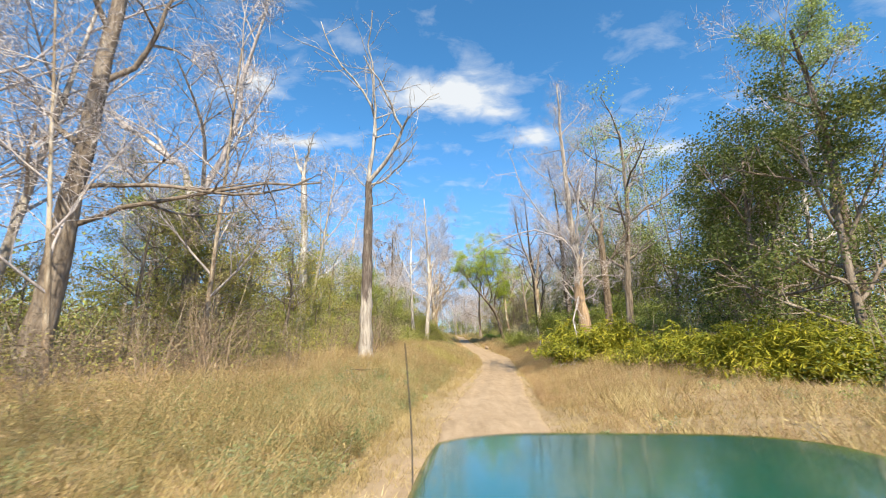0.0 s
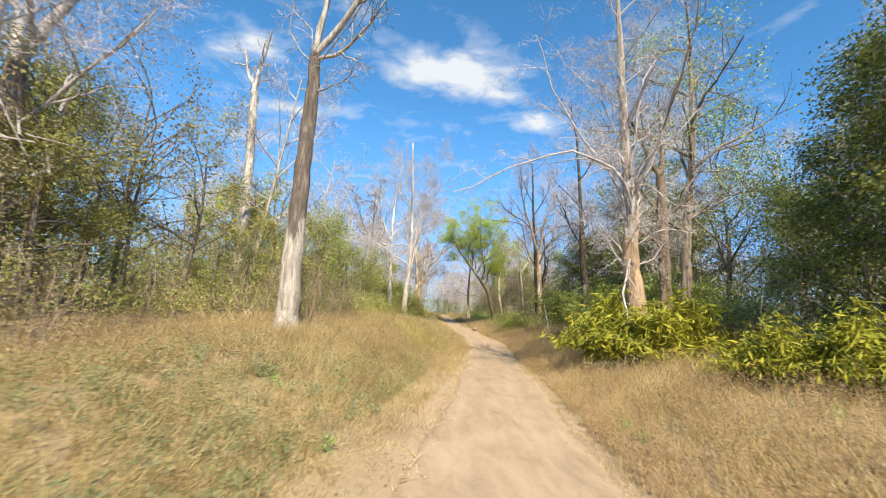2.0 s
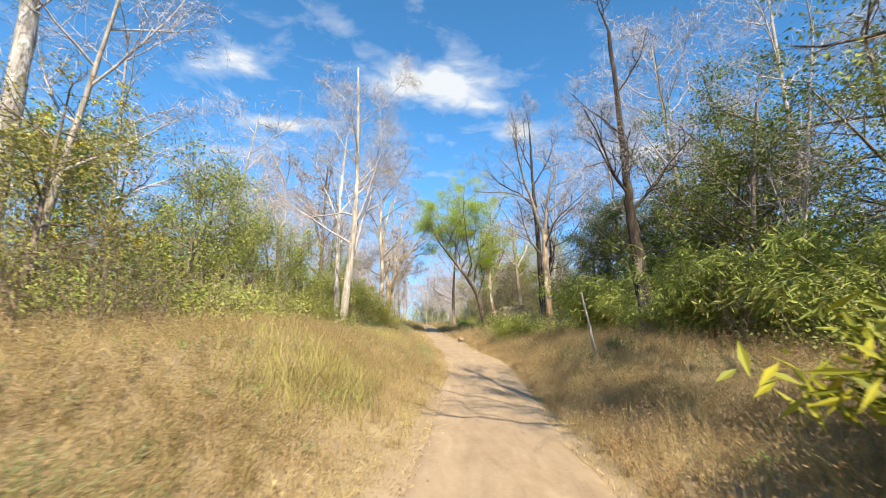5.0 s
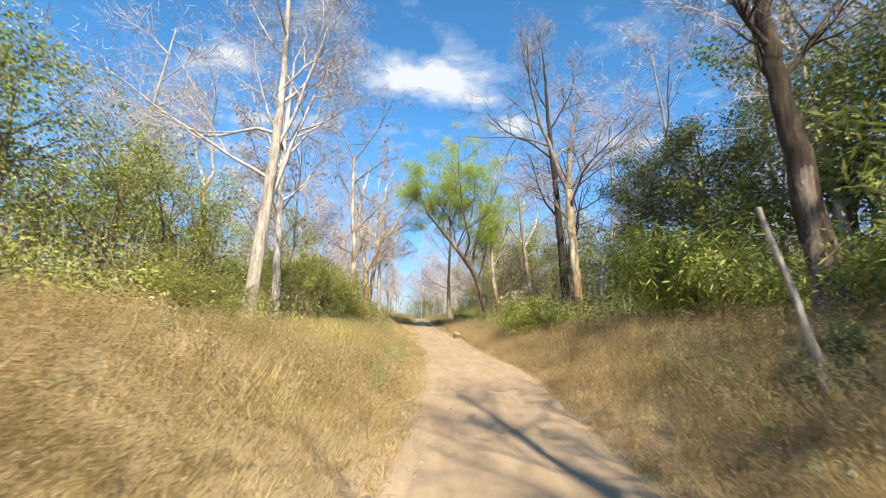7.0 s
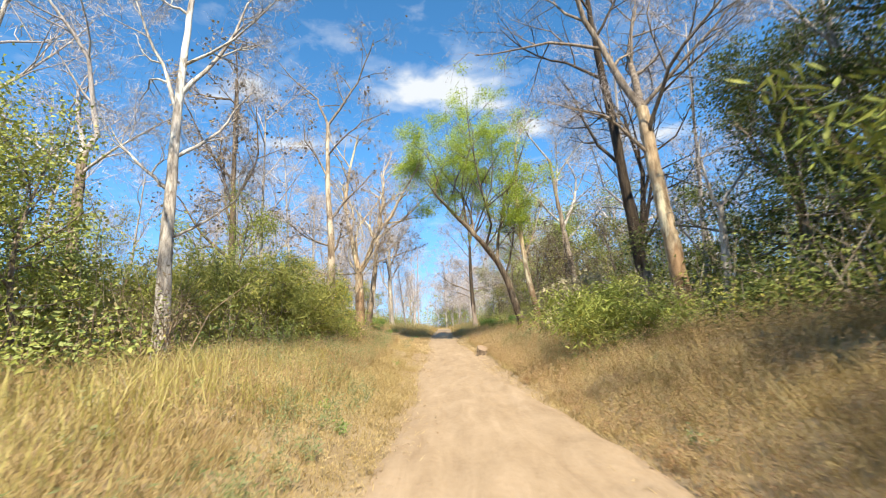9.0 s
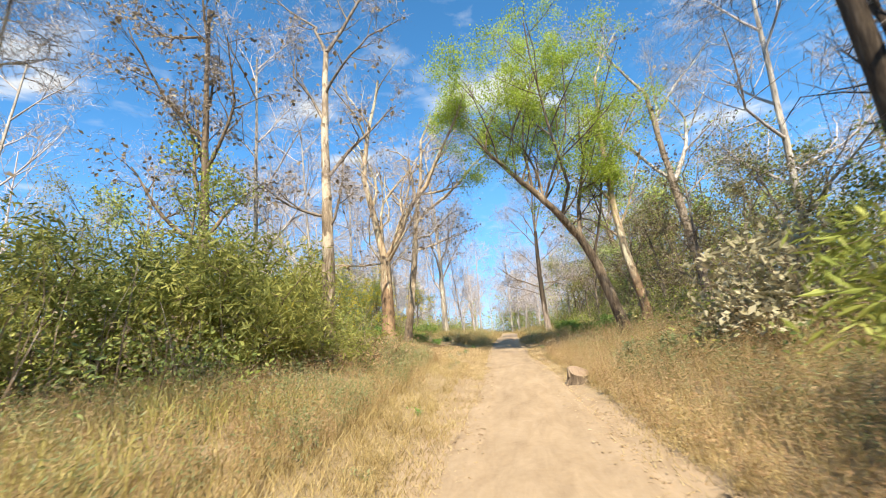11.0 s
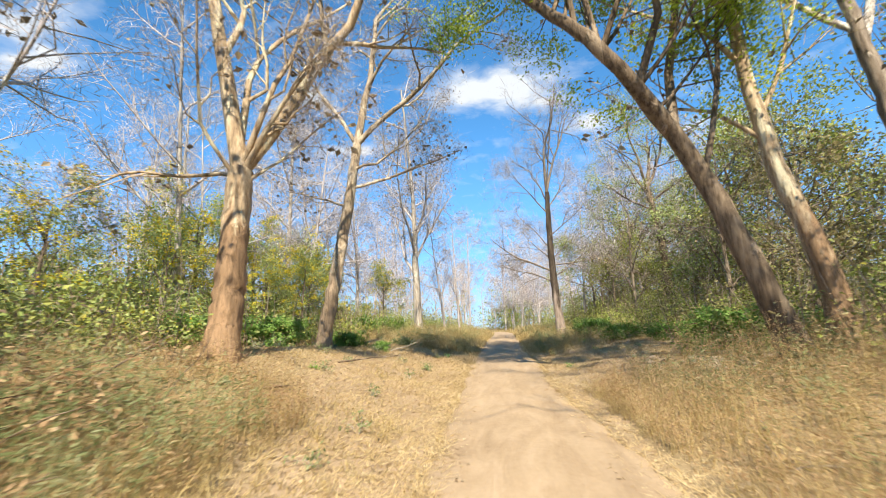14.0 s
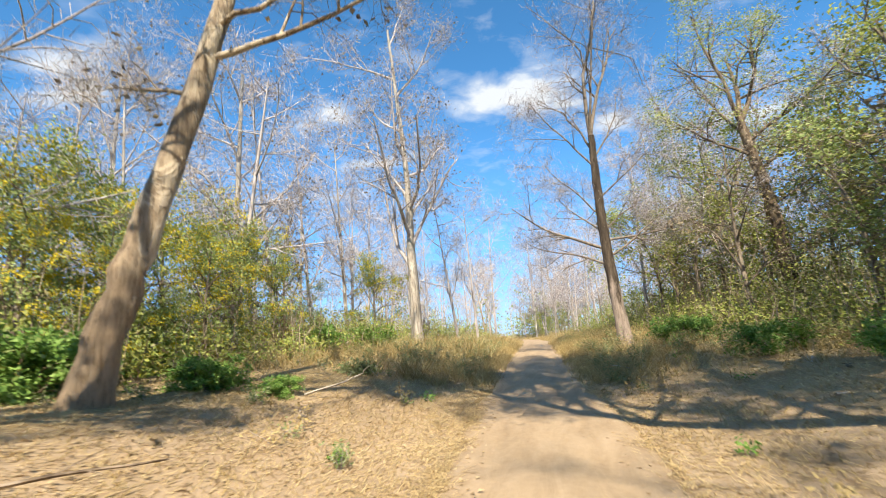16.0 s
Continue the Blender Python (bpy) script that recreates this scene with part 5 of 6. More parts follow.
def tree_stump():
    """A broad stump with a slanting sawn top and a splinter left standing at one side."""
    root = new("tree_stump")
    x, y = 4.95, 72.7
    root.location = (x, y, stand(x, y))
    root.rotation_euler, root.scale = (0, 0, radians(12)), (0.87, 0.87, 0.87)
    tagged(root, "broad tree stump with pale slanting sawn top", "tree stump")
    rng = np.random.default_rng(8)
    sides, rings = 28, 8
    a = np.arange(sides) * 2 * np.pi / sides
    lobe = 1 + 0.07 * np.sin(a * 3 + 1) + 0.05 * np.sin(a * 5) + rng.normal(size=sides) * 0.015
    v = []
    for k in range(rings):
        f = k / (rings - 1)
        r = (0.36 + 0.16 * (1 - f) ** 3) * lobe * (1 + rng.normal(size=sides) * 0.012)
        top = 0.42 + 0.16 * np.sin(a) - 0.05 * np.cos(a)
        v.append(np.stack([np.cos(a) * r, np.sin(a) * r, -0.15 + f * (top + 0.15)], 1))
    v = np.concatenate(v)
    i, j = np.meshgrid(np.arange(rings - 1), np.arange(sides), indexing="ij")
    k = (j + 1) % sides
    q = np.stack([i * sides + j, i * sides + k, (i + 1) * sides + k, (i + 1) * sides + j], -1).reshape(-1, 4)
    mesh_object("bark", v, q, BARK["brown"], root, smooth=True)
    rim = v[-sides:] * np.array([0.985, 0.985, 1]) + np.array([0, 0, 0.006])
    mid = rim.mean(axis=0)
    face = np.concatenate([rim, mid[None] + (rim - mid) * 0.55, mid[None]])
    t = [(j, (j + 1) % sides, sides + j) for j in range(sides)] + [((j + 1) % sides, sides + (j + 1) % sides, sides + j) for j in range(sides)]
    t += [(sides + j, sides + (j + 1) % sides, 2 * sides) for j in range(sides)]
    mesh_object("cut_face", face, t, M_CUT, root, "pale sawn end grain")
    line = smooth_line([(-0.33, -0.02, 0.25), (-0.35, -0.02, 0.5), (-0.37, 0, 0.62)], 5)
    v, q = join_stems([(line, np.linspace(0.07, 0.01, 5))], rng)
    mesh_object("splinter", v, q, BARK["brown"], root)


def cut_wood():
    m, nt, N, L, bsdf = node_material("sawn_wood")
    tc = N("ShaderNodeTexCoord")
    ring = N("ShaderNodeTexWave"); ring.wave_type, ring.rings_direction = "RINGS", "Z"
    ring.inputs["Scale"].default_value, ring.inputs["Distortion"].default_value = 9.0, 2.5
    L(tc.outputs["Object"], ring.inputs["Vector"])
    r = ramp_node(nt, [(0.1, (0.20, 0.13, 0.08)), (0.6, (0.32, 0.225, 0.15)), (0.95, (0.40, 0.295, 0.205))])
    L(ring.outputs["Fac"], r.inputs[0]); L(r.outputs[0], bsdf.inputs["Base Color"])
    bsdf.inputs["Roughness"].default_value = 0.85
    return m


def stone(seed, r, label):
    rng = np.random.default_rng(seed)
    bm = bmesh.new()
    bmesh.ops.create_icosphere(bm, subdivisions=3, radius=r)
    a = rng.normal(size=(5, 3))
    for v in bm.verts:
        p = np.array(v.co) / r
        v.co *= 1 + 0.12 * sum(math.sin(3 * float(p @ k)) for k in a) / 2
        v.co.z *= 0.5
    me = bpy.data.meshes.new("stone"); bm.to_mesh(me); bm.free()
    me.polygons.foreach_set("use_smooth", np.ones(len(me.polygons), bool))
    me.materials.append(M_STONE)
    return tagged(new("stone", me), label, "stone", "stones beside the track")


M_STONE = bark_material("pale_stone", (0.26, 0.20, 0.15), (0.45, 0.37, 0.29), (0.60, 0.51, 0.42), 0.7)
STONES = np.random.default_rng(29)
stones = [stone(701, 0.2, "flat pale buff stone in dry leaves"), stone(702, 0.14, "small rounded buff stone in dry leaves"), stone(703, 0.25, "broad pale stone at the foot of bushes")]
line = [(6.57, 86.3), (7.0, 85.0), (7.3, 84.2), (7.66, 83.5), (7.86, 82.9)]
for k in range(16):
    x, y = line[k % 5]
    x, y = x + STONES.normal() * 0.25, y + STONES.normal() * 0.35
    m = Matrix.Translation((x, y, stand(x, y) + 0.02)) @ Matrix.Rotation(STONES.uniform(0, 6.28), 4, "Z") @ Matrix.Scale(STONES.uniform(0.6, 1.1), 4)
    if k < 3:
        stones[k].matrix_basis = m
    else:
        copy_thing(stones[k % 3], m)
M_CUT = cut_wood()
leaning_post()
tree_stump()


# ---- dry grass, litter ----
def blades(rng, x, y, h, w, lean, z0=None):
    """Bent tapering blades; each three triangles."""
    n = len(x)
    z = ground_z(x, y) - 0.03 if z0 is None else z0
    a = rng.uniform(0, 2 * np.pi, n)
    side = np.stack([np.cos(a), np.sin(a), np.zeros(n)], 1)
    b = rng.uniform(0, 2 * np.pi, n)
    bend = np.stack([np.cos(b), np.sin(b), np.zeros(n)], 1) * (h * lean * rng.uniform(0.2, 1.3, n))[:, None]
    p = np.stack([x, y, z], 1)
    up = np.array([0, 0, 1.0])
    w = w[:, None]
    mid = p + bend * 0.35 + up * (h * 0.6)[:, None]
    tip = p + bend + up * h[:, None]
    v = np.stack([p - side * w, p + side * w, mid + side * w * 0.8, mid - side * w * 0.8, tip], 1).reshape(-1, 3)
    k = np.arange(n)[:, None] * 5
    return v, np.concatenate([k + [0, 1, 2], k + [0, 2, 3], k + [3, 2, 4]])


def spears(rng, x, y, h, w, lean):
    """Short stiff blades, one triangle each."""
    n = len(x)
    z = ground_z(x, y) - 0.02
    a, b = rng.uniform(0, 2 * np.pi, n), rng.uniform(0, 2 * np.pi, n)
    side = np.stack([np.cos(a), np.sin(a), np.zeros(n)], 1) * w[:, None]
    p = np.stack([x, y, z], 1)
    tip = p + np.stack([np.cos(b) * h * lean, np.sin(b) * h * lean, h], 1) * rng.uniform(0.5, 1.1, (n, 1))
    return np.stack([p - side, p + side, tip], 1).reshape(-1, 3), np.arange(n)[:, None] * 3 + [0, 1, 2]


def sow(rng, n, y0, y1, d0, d1, left, clump=0.0, per=1):
    m = n // per
    y = rng.uniform(y0, y1, m)
    d = d0 + (d1 - d0) * rng.random(m) ** 1.5
    x = along(ROAD_X, y) + (-d if left else d)
    if per > 1:
        x, y = np.repeat(x, per) + rng.normal(size=m * per) * clump, np.repeat(y, per) + rng.normal(size=m * per) * clump
    off = np.abs(x - along(ROAD_X, y)) - road_half(y)
    keep = off + rng.random(len(off)) ** 2 * 0.45 > 0.05
    return x[keep], y[keep], off[keep]


def patch(x, y, s):
    return 0.5 + 0.5 * np.sin(x * s + 1.3 * np.sin(y * s * 0.7)) * np.cos(y * s * 0.8 + np.sin(x * s * 1.1))


G = np.random.default_rng(404)


def grass_sheet(name, label, leaf, parts):
    vs, fs, at = [], [], 0
    for v, f in parts:
        vs.append(v); fs.append(f + at); at += len(v)
    ob = mesh_object(name, np.concatenate(vs), np.concatenate(fs), LEAF[leaf])
    tagged(ob, label, "grass", kind="stuff")


def brush(rng, x, y, h, per, bits, size, width=0.0035):
    """Dry weeds: thin leaning stalks from one foot, with small withered leaves and seed heads along them; stalks and leaves apart."""
    X, Y = (np.repeat(a, per) + rng.normal(size=len(a) * per) * 0.06 for a in (x, y))
    n = len(X)
    H = np.repeat(h, per) * rng.uniform(0.5, 1.12, n)
    foot = np.stack([X, Y, ground_z(X, Y) - 0.03], 1)
    a, lean = rng.uniform(0, 2 * np.pi, n), rng.uniform(0.05, 0.6, n) * H
    off = np.stack([np.cos(a) * lean, np.sin(a) * lean, np.zeros(n)], 1)
    side = np.stack([-np.sin(a), np.cos(a), np.zeros(n)], 1) * width
    tip = foot + off + np.stack([np.zeros(n), np.zeros(n), H], 1)
    stalks = np.stack([foot - side, foot + side, tip], 1).reshape(-1, 3), np.arange(n)[:, None] * 3 + [0, 1, 2]
    f = rng.uniform(0.25, 1.04, (n, bits, 1))
    at = foot[:, None] + off[:, None] * f ** 1.5
    at[:, :, 2] += H[:, None] * f[:, :, 0]
    return stalks, leaf_cloud(rng, at.reshape(-1, 3), 1, 0.03, size, -0.2, 2.4, True, 0.7, 0.6)


def meadow():
    straw, reed = [], []
    for left in (True, False):
        for y0, y1, d0, d1, n, per, hh, ww in ((-2, 76, 1.35, 5, 52000, 14, 0.32, 0.006), (-2, 76, 3.5, 12, 44000, 12, 0.46, 0.010), (-2, 120, 9, 24, 9000, 8, 0.6, 0.02),
                                               (40, 68, 1.5, 7, 30000, 10, 0.3, 0.007), (76, 96, 1.35, 9, 16000, 8, 0.14, 0.007), (95, 124, 1.25, 13, 30000, 10, 0.75, 0.012), (120, 190, 1.5, 12, 7000, 8, 0.6, 0.035)):
            x, y, off = sow(G, n, y0, y1, d0, d1, left, 0.12, per)
            h = hh * (0.22 + 0.78 * np.clip((off + 0.2) / 1.7, 0, 1)) * G.uniform(0.4, 1.5, len(x)) * (0.45 + 0.9 * patch(x, y, 0.5))
            thin = np.where(y < 66, 0.12, 0.3) if left else np.where((y > 58) & (y < 86), 0.75, 0.15)
            keep = patch(x, y, 0.9) + 0.5 * patch(x, y, 0.27) + G.uniform(-0.35, 0.35, len(x)) > thin
            x, y, h = x[keep], y[keep], h[keep]
            straw.append(spears(G, x, y, h, np.full(len(x), ww), 0.8))
    # withered weeds, waist-high where nobody drives: (left, from, to, nearest, furthest, feet, height, how much of the verge)
    stands = {"brush": [(False, 15, 62, 1.75, 9, 4300, 0.85, 0.9), (True, 24, 50, 2.2, 10, 1900, 0.75, 0.5), (True, 48, 66, 3.4, 9, 700, 0.8, 0.6), (True, 62, 80, 3.4, 8, 1000, 0.8, 0.6), (False, 62, 84, 2.0, 8, 2100, 1.15, 0.9),
                        (True, -2, 24, 3.0, 10, 500, 0.5, 0.6), (True, 2, 26, 6.0, 13, 900, 0.85, 0.8), (False, -2, 16, 2.6, 10, 900, 0.45, 0.6)],
              "straw": [(False, 20, 62, 1.7, 6, 900, 0.7, 0.6), (True, 20, 62, 1.8, 9, 1900, 0.7, 0.6), (True, 62, 80, 2.2, 7, 500, 0.45, 0.5), (True, 0, 20, 2.2, 8, 700, 0.4, 0.6), (False, 62, 84, 1.9, 6, 500, 0.6, 0.7), (True, 95, 124, 1.5, 10, 600, 0.7, 0.8), (False, 93, 124, 1.5, 10, 600, 0.75, 0.8)],
              "sedge": [(True, -2, 27, 2.6, 10, 2500, 0.5, 0.85), (True, -2, 13, 4.2, 9, 700, 0.72, 0.8), (True, 26, 50, 3.0, 9, 1500, 0.55, 0.75)],
              "herb": [(True, 4, 30, 2.6, 8, 760, 0.42, 0.55), (True, 60, 78, 3.6, 8, 550, 0.8, 0.5), (True, 71, 77, 3.6, 7.5, 230, 0.85, 0.8), (True, 46, 62, 2.5, 8, 350, 0.6, 0.5), (False, 60, 84, 3.0, 8, 480, 0.9, 0.6), (False, 34, 50, 3.5, 8, 160, 0.6, 0.4), (True, 96, 124, 2.0, 11, 300, 0.75, 0.7), (False, 95, 124, 2.0, 10, 260, 0.75, 0.7)]}
    words = {"brush": "waist-high withered brown weeds along the track", "straw": "pale dry weeds with seed heads on the verge", "herb": "olive-green weeds among the dry grass", "sedge": "dull olive-brown withered weeds in the dry grass"}
    for leaf, rows in stands.items():
        stalks, bits = [], []
        for left, y0, y1, d0, d1, n, hh, share in rows:
            x, y, off = sow(G, n, y0, y1, d0, d1, left)
            keep = patch(x, y, 0.45) + G.uniform(-0.25, 0.25, len(x)) > 1 - share - 0.2
            x, y, off = x[keep], y[keep], off[keep]
            h = hh * (0.3 + 0.7 * np.clip(off / 1.3, 0, 1)) * G.uniform(0.6, 1.2, len(x))
            far = y0 > 85
            a, b = brush(G, x, y, h, 7, 7, (0.05 if far else 0.026) * (1.6 if leaf == "herb" else 1.0), 0.006 if far else 0.0035)
            stalks.append(a); bits.append(b)
        grass_sheet("weed_stalks", "thin dry stalks of tall weeds", "straw", stalks)
        grass_sheet("weeds", words[leaf], leaf, bits)
    for x0, y0, s in [(0.0, 36.6, 1.0), (-0.6, 38.4, 1.0), (-1.6, 37.0, 1.2), (-1.0, 34.6, 0.9), (-0.4, 52, 0.9), (-1.0, 54.5, 1.0), (-1.8, 57, 1.1), (0.1, 56.5, 0.7), (-2.8, 53.5, 1.0), (-1.2, 62, 0.9), (-2.4, 60, 1.0), (-0.2, 59.5, 0.8), (-2.2, 64.6, 0.9), (-3.4, 65.2, 1.0), (-1.6, 66.6, 0.7)]:
        n = 260
        x, y = x0 + G.normal(size=n) * 0.6 * s, y0 + G.normal(size=n) * 0.9 * s
        reed.append(blades(G, x, y, G.uniform(0.35, 1.0, n) * s * 0.9, np.full(n, 0.008), 0.6))
    grass_sheet("dry_grass", "knee-high dry straw-coloured grass on both verges", "straw", straw)
    grass_sheet("reed_grass", "tall tufts of yellow-green grass", "reed", reed)
    n = 30000
    y = np.concatenate([G.uniform(64, 105, n), G.uniform(-2, 64, 9000)])
    d = G.uniform(0.9, 11, len(y)) * np.where(G.random(len(y)) < 0.65, -1, 1)
    x = along(ROAD_X, y) + d
    c = np.stack([x, y, ground_z(x, y) + 0.015], 1)
    v, f = leaf_cloud(G, c, 1, 0.01, 0.08, 0.0, 1.0, True)
    v[:, 2] = np.maximum(ground_z(v[:, 0], v[:, 1]) + 0.006, np.repeat(c[:, 2], 3) + (v[:, 2] - np.repeat(c[:, 2], 3)) * 0.35)
    ob = mesh_object("leaf_litter", v, f, LEAF["litter"])
    tagged(ob, "fallen dry leaves scattered over the ground", "leaf litter", kind="stuff")


def flat_straw():
    """Trodden and fallen straw lying over the soil."""
    rng = np.random.default_rng(88)
    n = 80000
    y = np.concatenate([rng.uniform(76, 98, n), rng.uniform(-2, 110, n // 2)])
    d = (1.2 + rng.random(len(y)) ** 1.5 * 7) * np.where(rng.random(len(y)) < 0.62, -1, 1)
    x = along(ROAD_X, y) + d
    keep = patch(x, y, 1.1) + rng.random(len(x)) > 0.45
    x, y = x[keep], y[keep]
    h = rng.uniform(0.02, 0.07, len(x))
    v, f = spears(rng, x, y, h, np.full(len(x), 0.012), 4.5)
    v[:, 2] += 0.018
    y = rng.uniform(75, 97, 70000)
    x = along(ROAD_X, y) + (1.3 + rng.random(len(y)) ** 1.2 * 8) * np.where(rng.random(len(y)) < 0.72, -1, 1)
    w, t = spears(rng, x, y, rng.uniform(0.04, 0.13, len(x)), np.full(len(x), 0.006), 1.1)
    v, f = np.concatenate([v, w]), np.concatenate([f, t + len(v)])
    ob = mesh_object("fallen_straw", v, f, LEAF["hay"])
    tagged(ob, "flattened dry straw strewn over bare soil", "straw", kind="stuff")


def fallen_branch(seed, x, y, length, turn, bark, label):
    rng = np.random.default_rng(seed)
    root = new("fallen_branch")
    root.location = (x, y, stand(x, y) + 0.03)
    root.rotation_euler = (0, 0, turn)
    tagged(root, label, "fallen branch", "fallen branches")
    lines, tips = [], []
    grow(rng, (0, 0, 0), (1, 0.1, 0.02), length, 0.03, 0, [(7, 0.12, 0.0, 4, 0.35, 0.7), (3, 0.2, 0, 0, 0, 0)], lines, tips, 0.008)
    flat = []
    for p, r in lines:
        p = p.copy(); p[:, 2] = np.abs(p[:, 2]) * 0.35
        flat.append((p, r))
    v, f = join_stems(flat, rng)
    mesh_object("branch", v, f, BARK[bark], root)


def brush_pile(seed, x, y, wide, high, label):
    """A heap of dead sticks and withered leaves."""
    rng = np.random.default_rng(seed)
    root = new("brush_heap")
    root.location = (x, y, stand(x, y))
    tagged(root, label, "brush heap", "brush heaps")
    lines, at = [], []
    for _ in range(90):
        p = rng.normal(size=2) * wide * 0.3
        top = high * math.exp(-(p @ p) / (wide * 0.45) ** 2)
        q = np.array([p[0], p[1], float(ground_z(x + p[0], y + p[1])) - stand(x, y) + rng.uniform(0.02, 1) * top])
        line, _d = branch_line(rng, q, way(rng.uniform(0, 360), rng.uniform(-12, 35)), rng.uniform(0.5, 1.6), 5, 0.14, -0.03)
        lines.append((line, rng.uniform(0.006, 0.018) * np.linspace(1.2, 0.4, 6)))
        at += [line[1], line[2], line[4]]
    v, f = join_stems(lines, rng)
    mesh_object("brushwood", v, f, BARK["brown"], root)["kind"] = "stuff"
    v, t = leaf_cloud(rng, at, 9, 0.13, 0.07, 0.2, 1.3)
    mesh_object("litter", v, t, LEAF["brush"], root, "brown curled dead leaves")["kind"] = "stuff"


brush_pile(801, -3.9, 71.3, 2.6, 0.6, "heap of dead brown brushwood below a leafy thicket")
brush_pile(802, -1.9, 73.4, 1.8, 0.45, "low heap of dry brown twigs beside the track")
brush_pile(803, -2.6, 76.2, 1.6, 0.35, "low heap of dry brown twigs beside the track")
FALLEN = np.random.default_rng(17)
for k, (x, y) in enumerate([(-2.6, 84.5), (-3.8, 86.0), (-4.9, 90.6), (-6.2, 87.0), (-2.9, 91.0), (-5.4, 78.5), (-1.9, 79.5), (6.4, 90.5), (5.0, 97.0), (7.5, 92.0),
                            (-6.5, 14.0), (-7.6, 17.5), (-5.2, 21.5), (-4.0, 66.2), (-3.0, 69.0)]):
    fallen_branch(600 + k, x, y, FALLEN.uniform(0.8, 2.2), FALLEN.uniform(0, 6.28), "pale" if k % 3 else "brown", "dead branch lying on dry grass" if k % 3 else "dark rotting branch lying on dry soil")


def herbs():
    """Small weeds, green and withered, between the grass: too many to count, joined by kind."""
    rng = np.random.default_rng(61)
    for leaf, h, total, label in (("herb", 0.34, 330, "small pale green weeds in dry grass"), ("green", 0.32, 70, "small fresh green weeds in dry grass"), ("straw", 0.5, 150, "withered straw-coloured weeds in dry grass")):
        lines, tips = [], []
        for _ in range(total):
            side = -1 if rng.random() < 0.6 else 1
            y = rng.uniform(2, 34) if rng.random() < 0.45 else rng.uniform(34, 106)
            x = float(along(ROAD_X, y)) + side * rng.uniform(2.3, 9)
            foot = np.array([x, y, stand(x, y) - 0.04])
            s = rng.uniform(0.6, 1.35)
            for _k in range(4):
                p, _d = branch_line(rng, foot, way(rng.uniform(0, 360), rng.uniform(45, 85)), h * s * rng.uniform(0.6, 1.1), 4, 0.15, 0)
                lines.append((p, 0.005 * np.linspace(1.2, 0.5, 5)))
                tips += [p[2], p[3], p[4]]
        v, f = join_stems(lines, rng)
        ob = mesh_object("weed_stalks", v, f, BARK["twig"])
        tagged(ob, "thin stalks of small weeds beside the track", "weeds", kind="stuff")
        v, t = leaf_cloud(rng, tips, 5, 0.05, 0.055, 0.1, 1.3, True)
        ob = mesh_object("weeds", v, t, LEAF[leaf])
        tagged(ob, label, "weeds", kind="stuff")


meadow()
flat_straw()
herbs()


# ---- the open jeep that the ride starts from ----
def paint(name, color, rough, dust, metal=0.0, coat=0.0):
    m, nt, N, L, bsdf = node_material(name)
    tc = N("ShaderNodeTexCoord"); pos = tc.outputs["Object"]
    film = noise_node(nt, 3.0, 7, 0.65, pos)
    r = ramp_node(nt, [(0.42, (0, 0, 0)), (0.75, (dust, dust, dust))]); L(film.outputs["Fac"], r.inputs[0])
    L(mix_color(nt, r.outputs[0], color, (0.42, 0.34, 0.24)), bsdf.inputs["Base Color"])
    fine = noise_node(nt, 40, 4, 0.6, pos)
    mr = N("ShaderNodeMapRange"); mr.inputs["To Min"].default_value, mr.inputs["To Max"].default_value = rough * 0.7, rough * 1.5
    L(fine.outputs["Fac"], mr.inputs["Value"]); L(mr.outputs[0], bsdf.inputs["Roughness"])
    bsdf.inputs["Metallic"].default_value = metal
    bsdf.inputs["Coat Weight"].default_value = coat
    bsdf.inputs["Coat Roughness"].default_value = 0.08
    return m


M_GREEN = paint("green_car_paint", (0.008, 0.11, 0.075), 0.2, 0.1, 0.0, 1.0)
M_BLACK = paint("black_rubber", (0.02, 0.02, 0.02), 0.7, 0.35)
M_STEEL = paint("dull_steel", (0.45, 0.45, 0.44), 0.35, 0.2, 1.0)
M_SEAT = paint("dark_vinyl", (0.035, 0.032, 0.03), 0.5, 0.3)
M_LENS = paint("lamp_lens", (0.75, 0.75, 0.72), 0.08, 0.05, 0.0, 0.6)


def part(name, bm, material, parent, label="", smooth=False):
    me = bpy.data.meshes.new(name)
    bm.normal_update(); bm.to_mesh(me); bm.free()
    me.materials.append(material)
    if smooth:
        me.polygons.foreach_set("use_smooth", np.ones(len(me.polygons), bool))
    ob = new(name, me)
    ob.parent = parent
    if label:
        ob["label"] = label
    return ob


def block(x0, x1, y0, y1, z0, z1, bevel=0.02):
    bm = bmesh.new()
    bmesh.ops.create_cube(bm, size=1, matrix=Matrix.Translation(((x0 + x1) / 2, (y0 + y1) / 2, (z0 + z1) / 2)) @ Matrix.Diagonal((x1 - x0, y1 - y0, z1 - z0, 1)))
    bmesh.ops.bevel(bm, geom=bm.edges[:], offset=bevel, segments=3, affect="EDGES", profile=0.5)
    return bm


def disc(x, y, z, r, depth, axis, seg=28, bevel=0.0):
    bm = bmesh.new()
    turn = Matrix.Rotation(radians(90), 4, "Y") if axis == "X" else Matrix.Rotation(radians(90), 4, "X") if axis == "Y" else Matrix.Identity(4)
    bmesh.ops.create_cone(bm, cap_ends=True, segments=seg, radius1=r, radius2=r, depth=depth, matrix=Matrix.Translation((x, y, z)) @ turn)
    if bevel:
        rims = [e for e in bm.edges if len(e.link_faces) == 2 and e.calc_face_angle() > 1]
        bmesh.ops.bevel(bm, geom=rims, offset=bevel, segments=3, affect="EDGES", profile=0.5)
    return bm


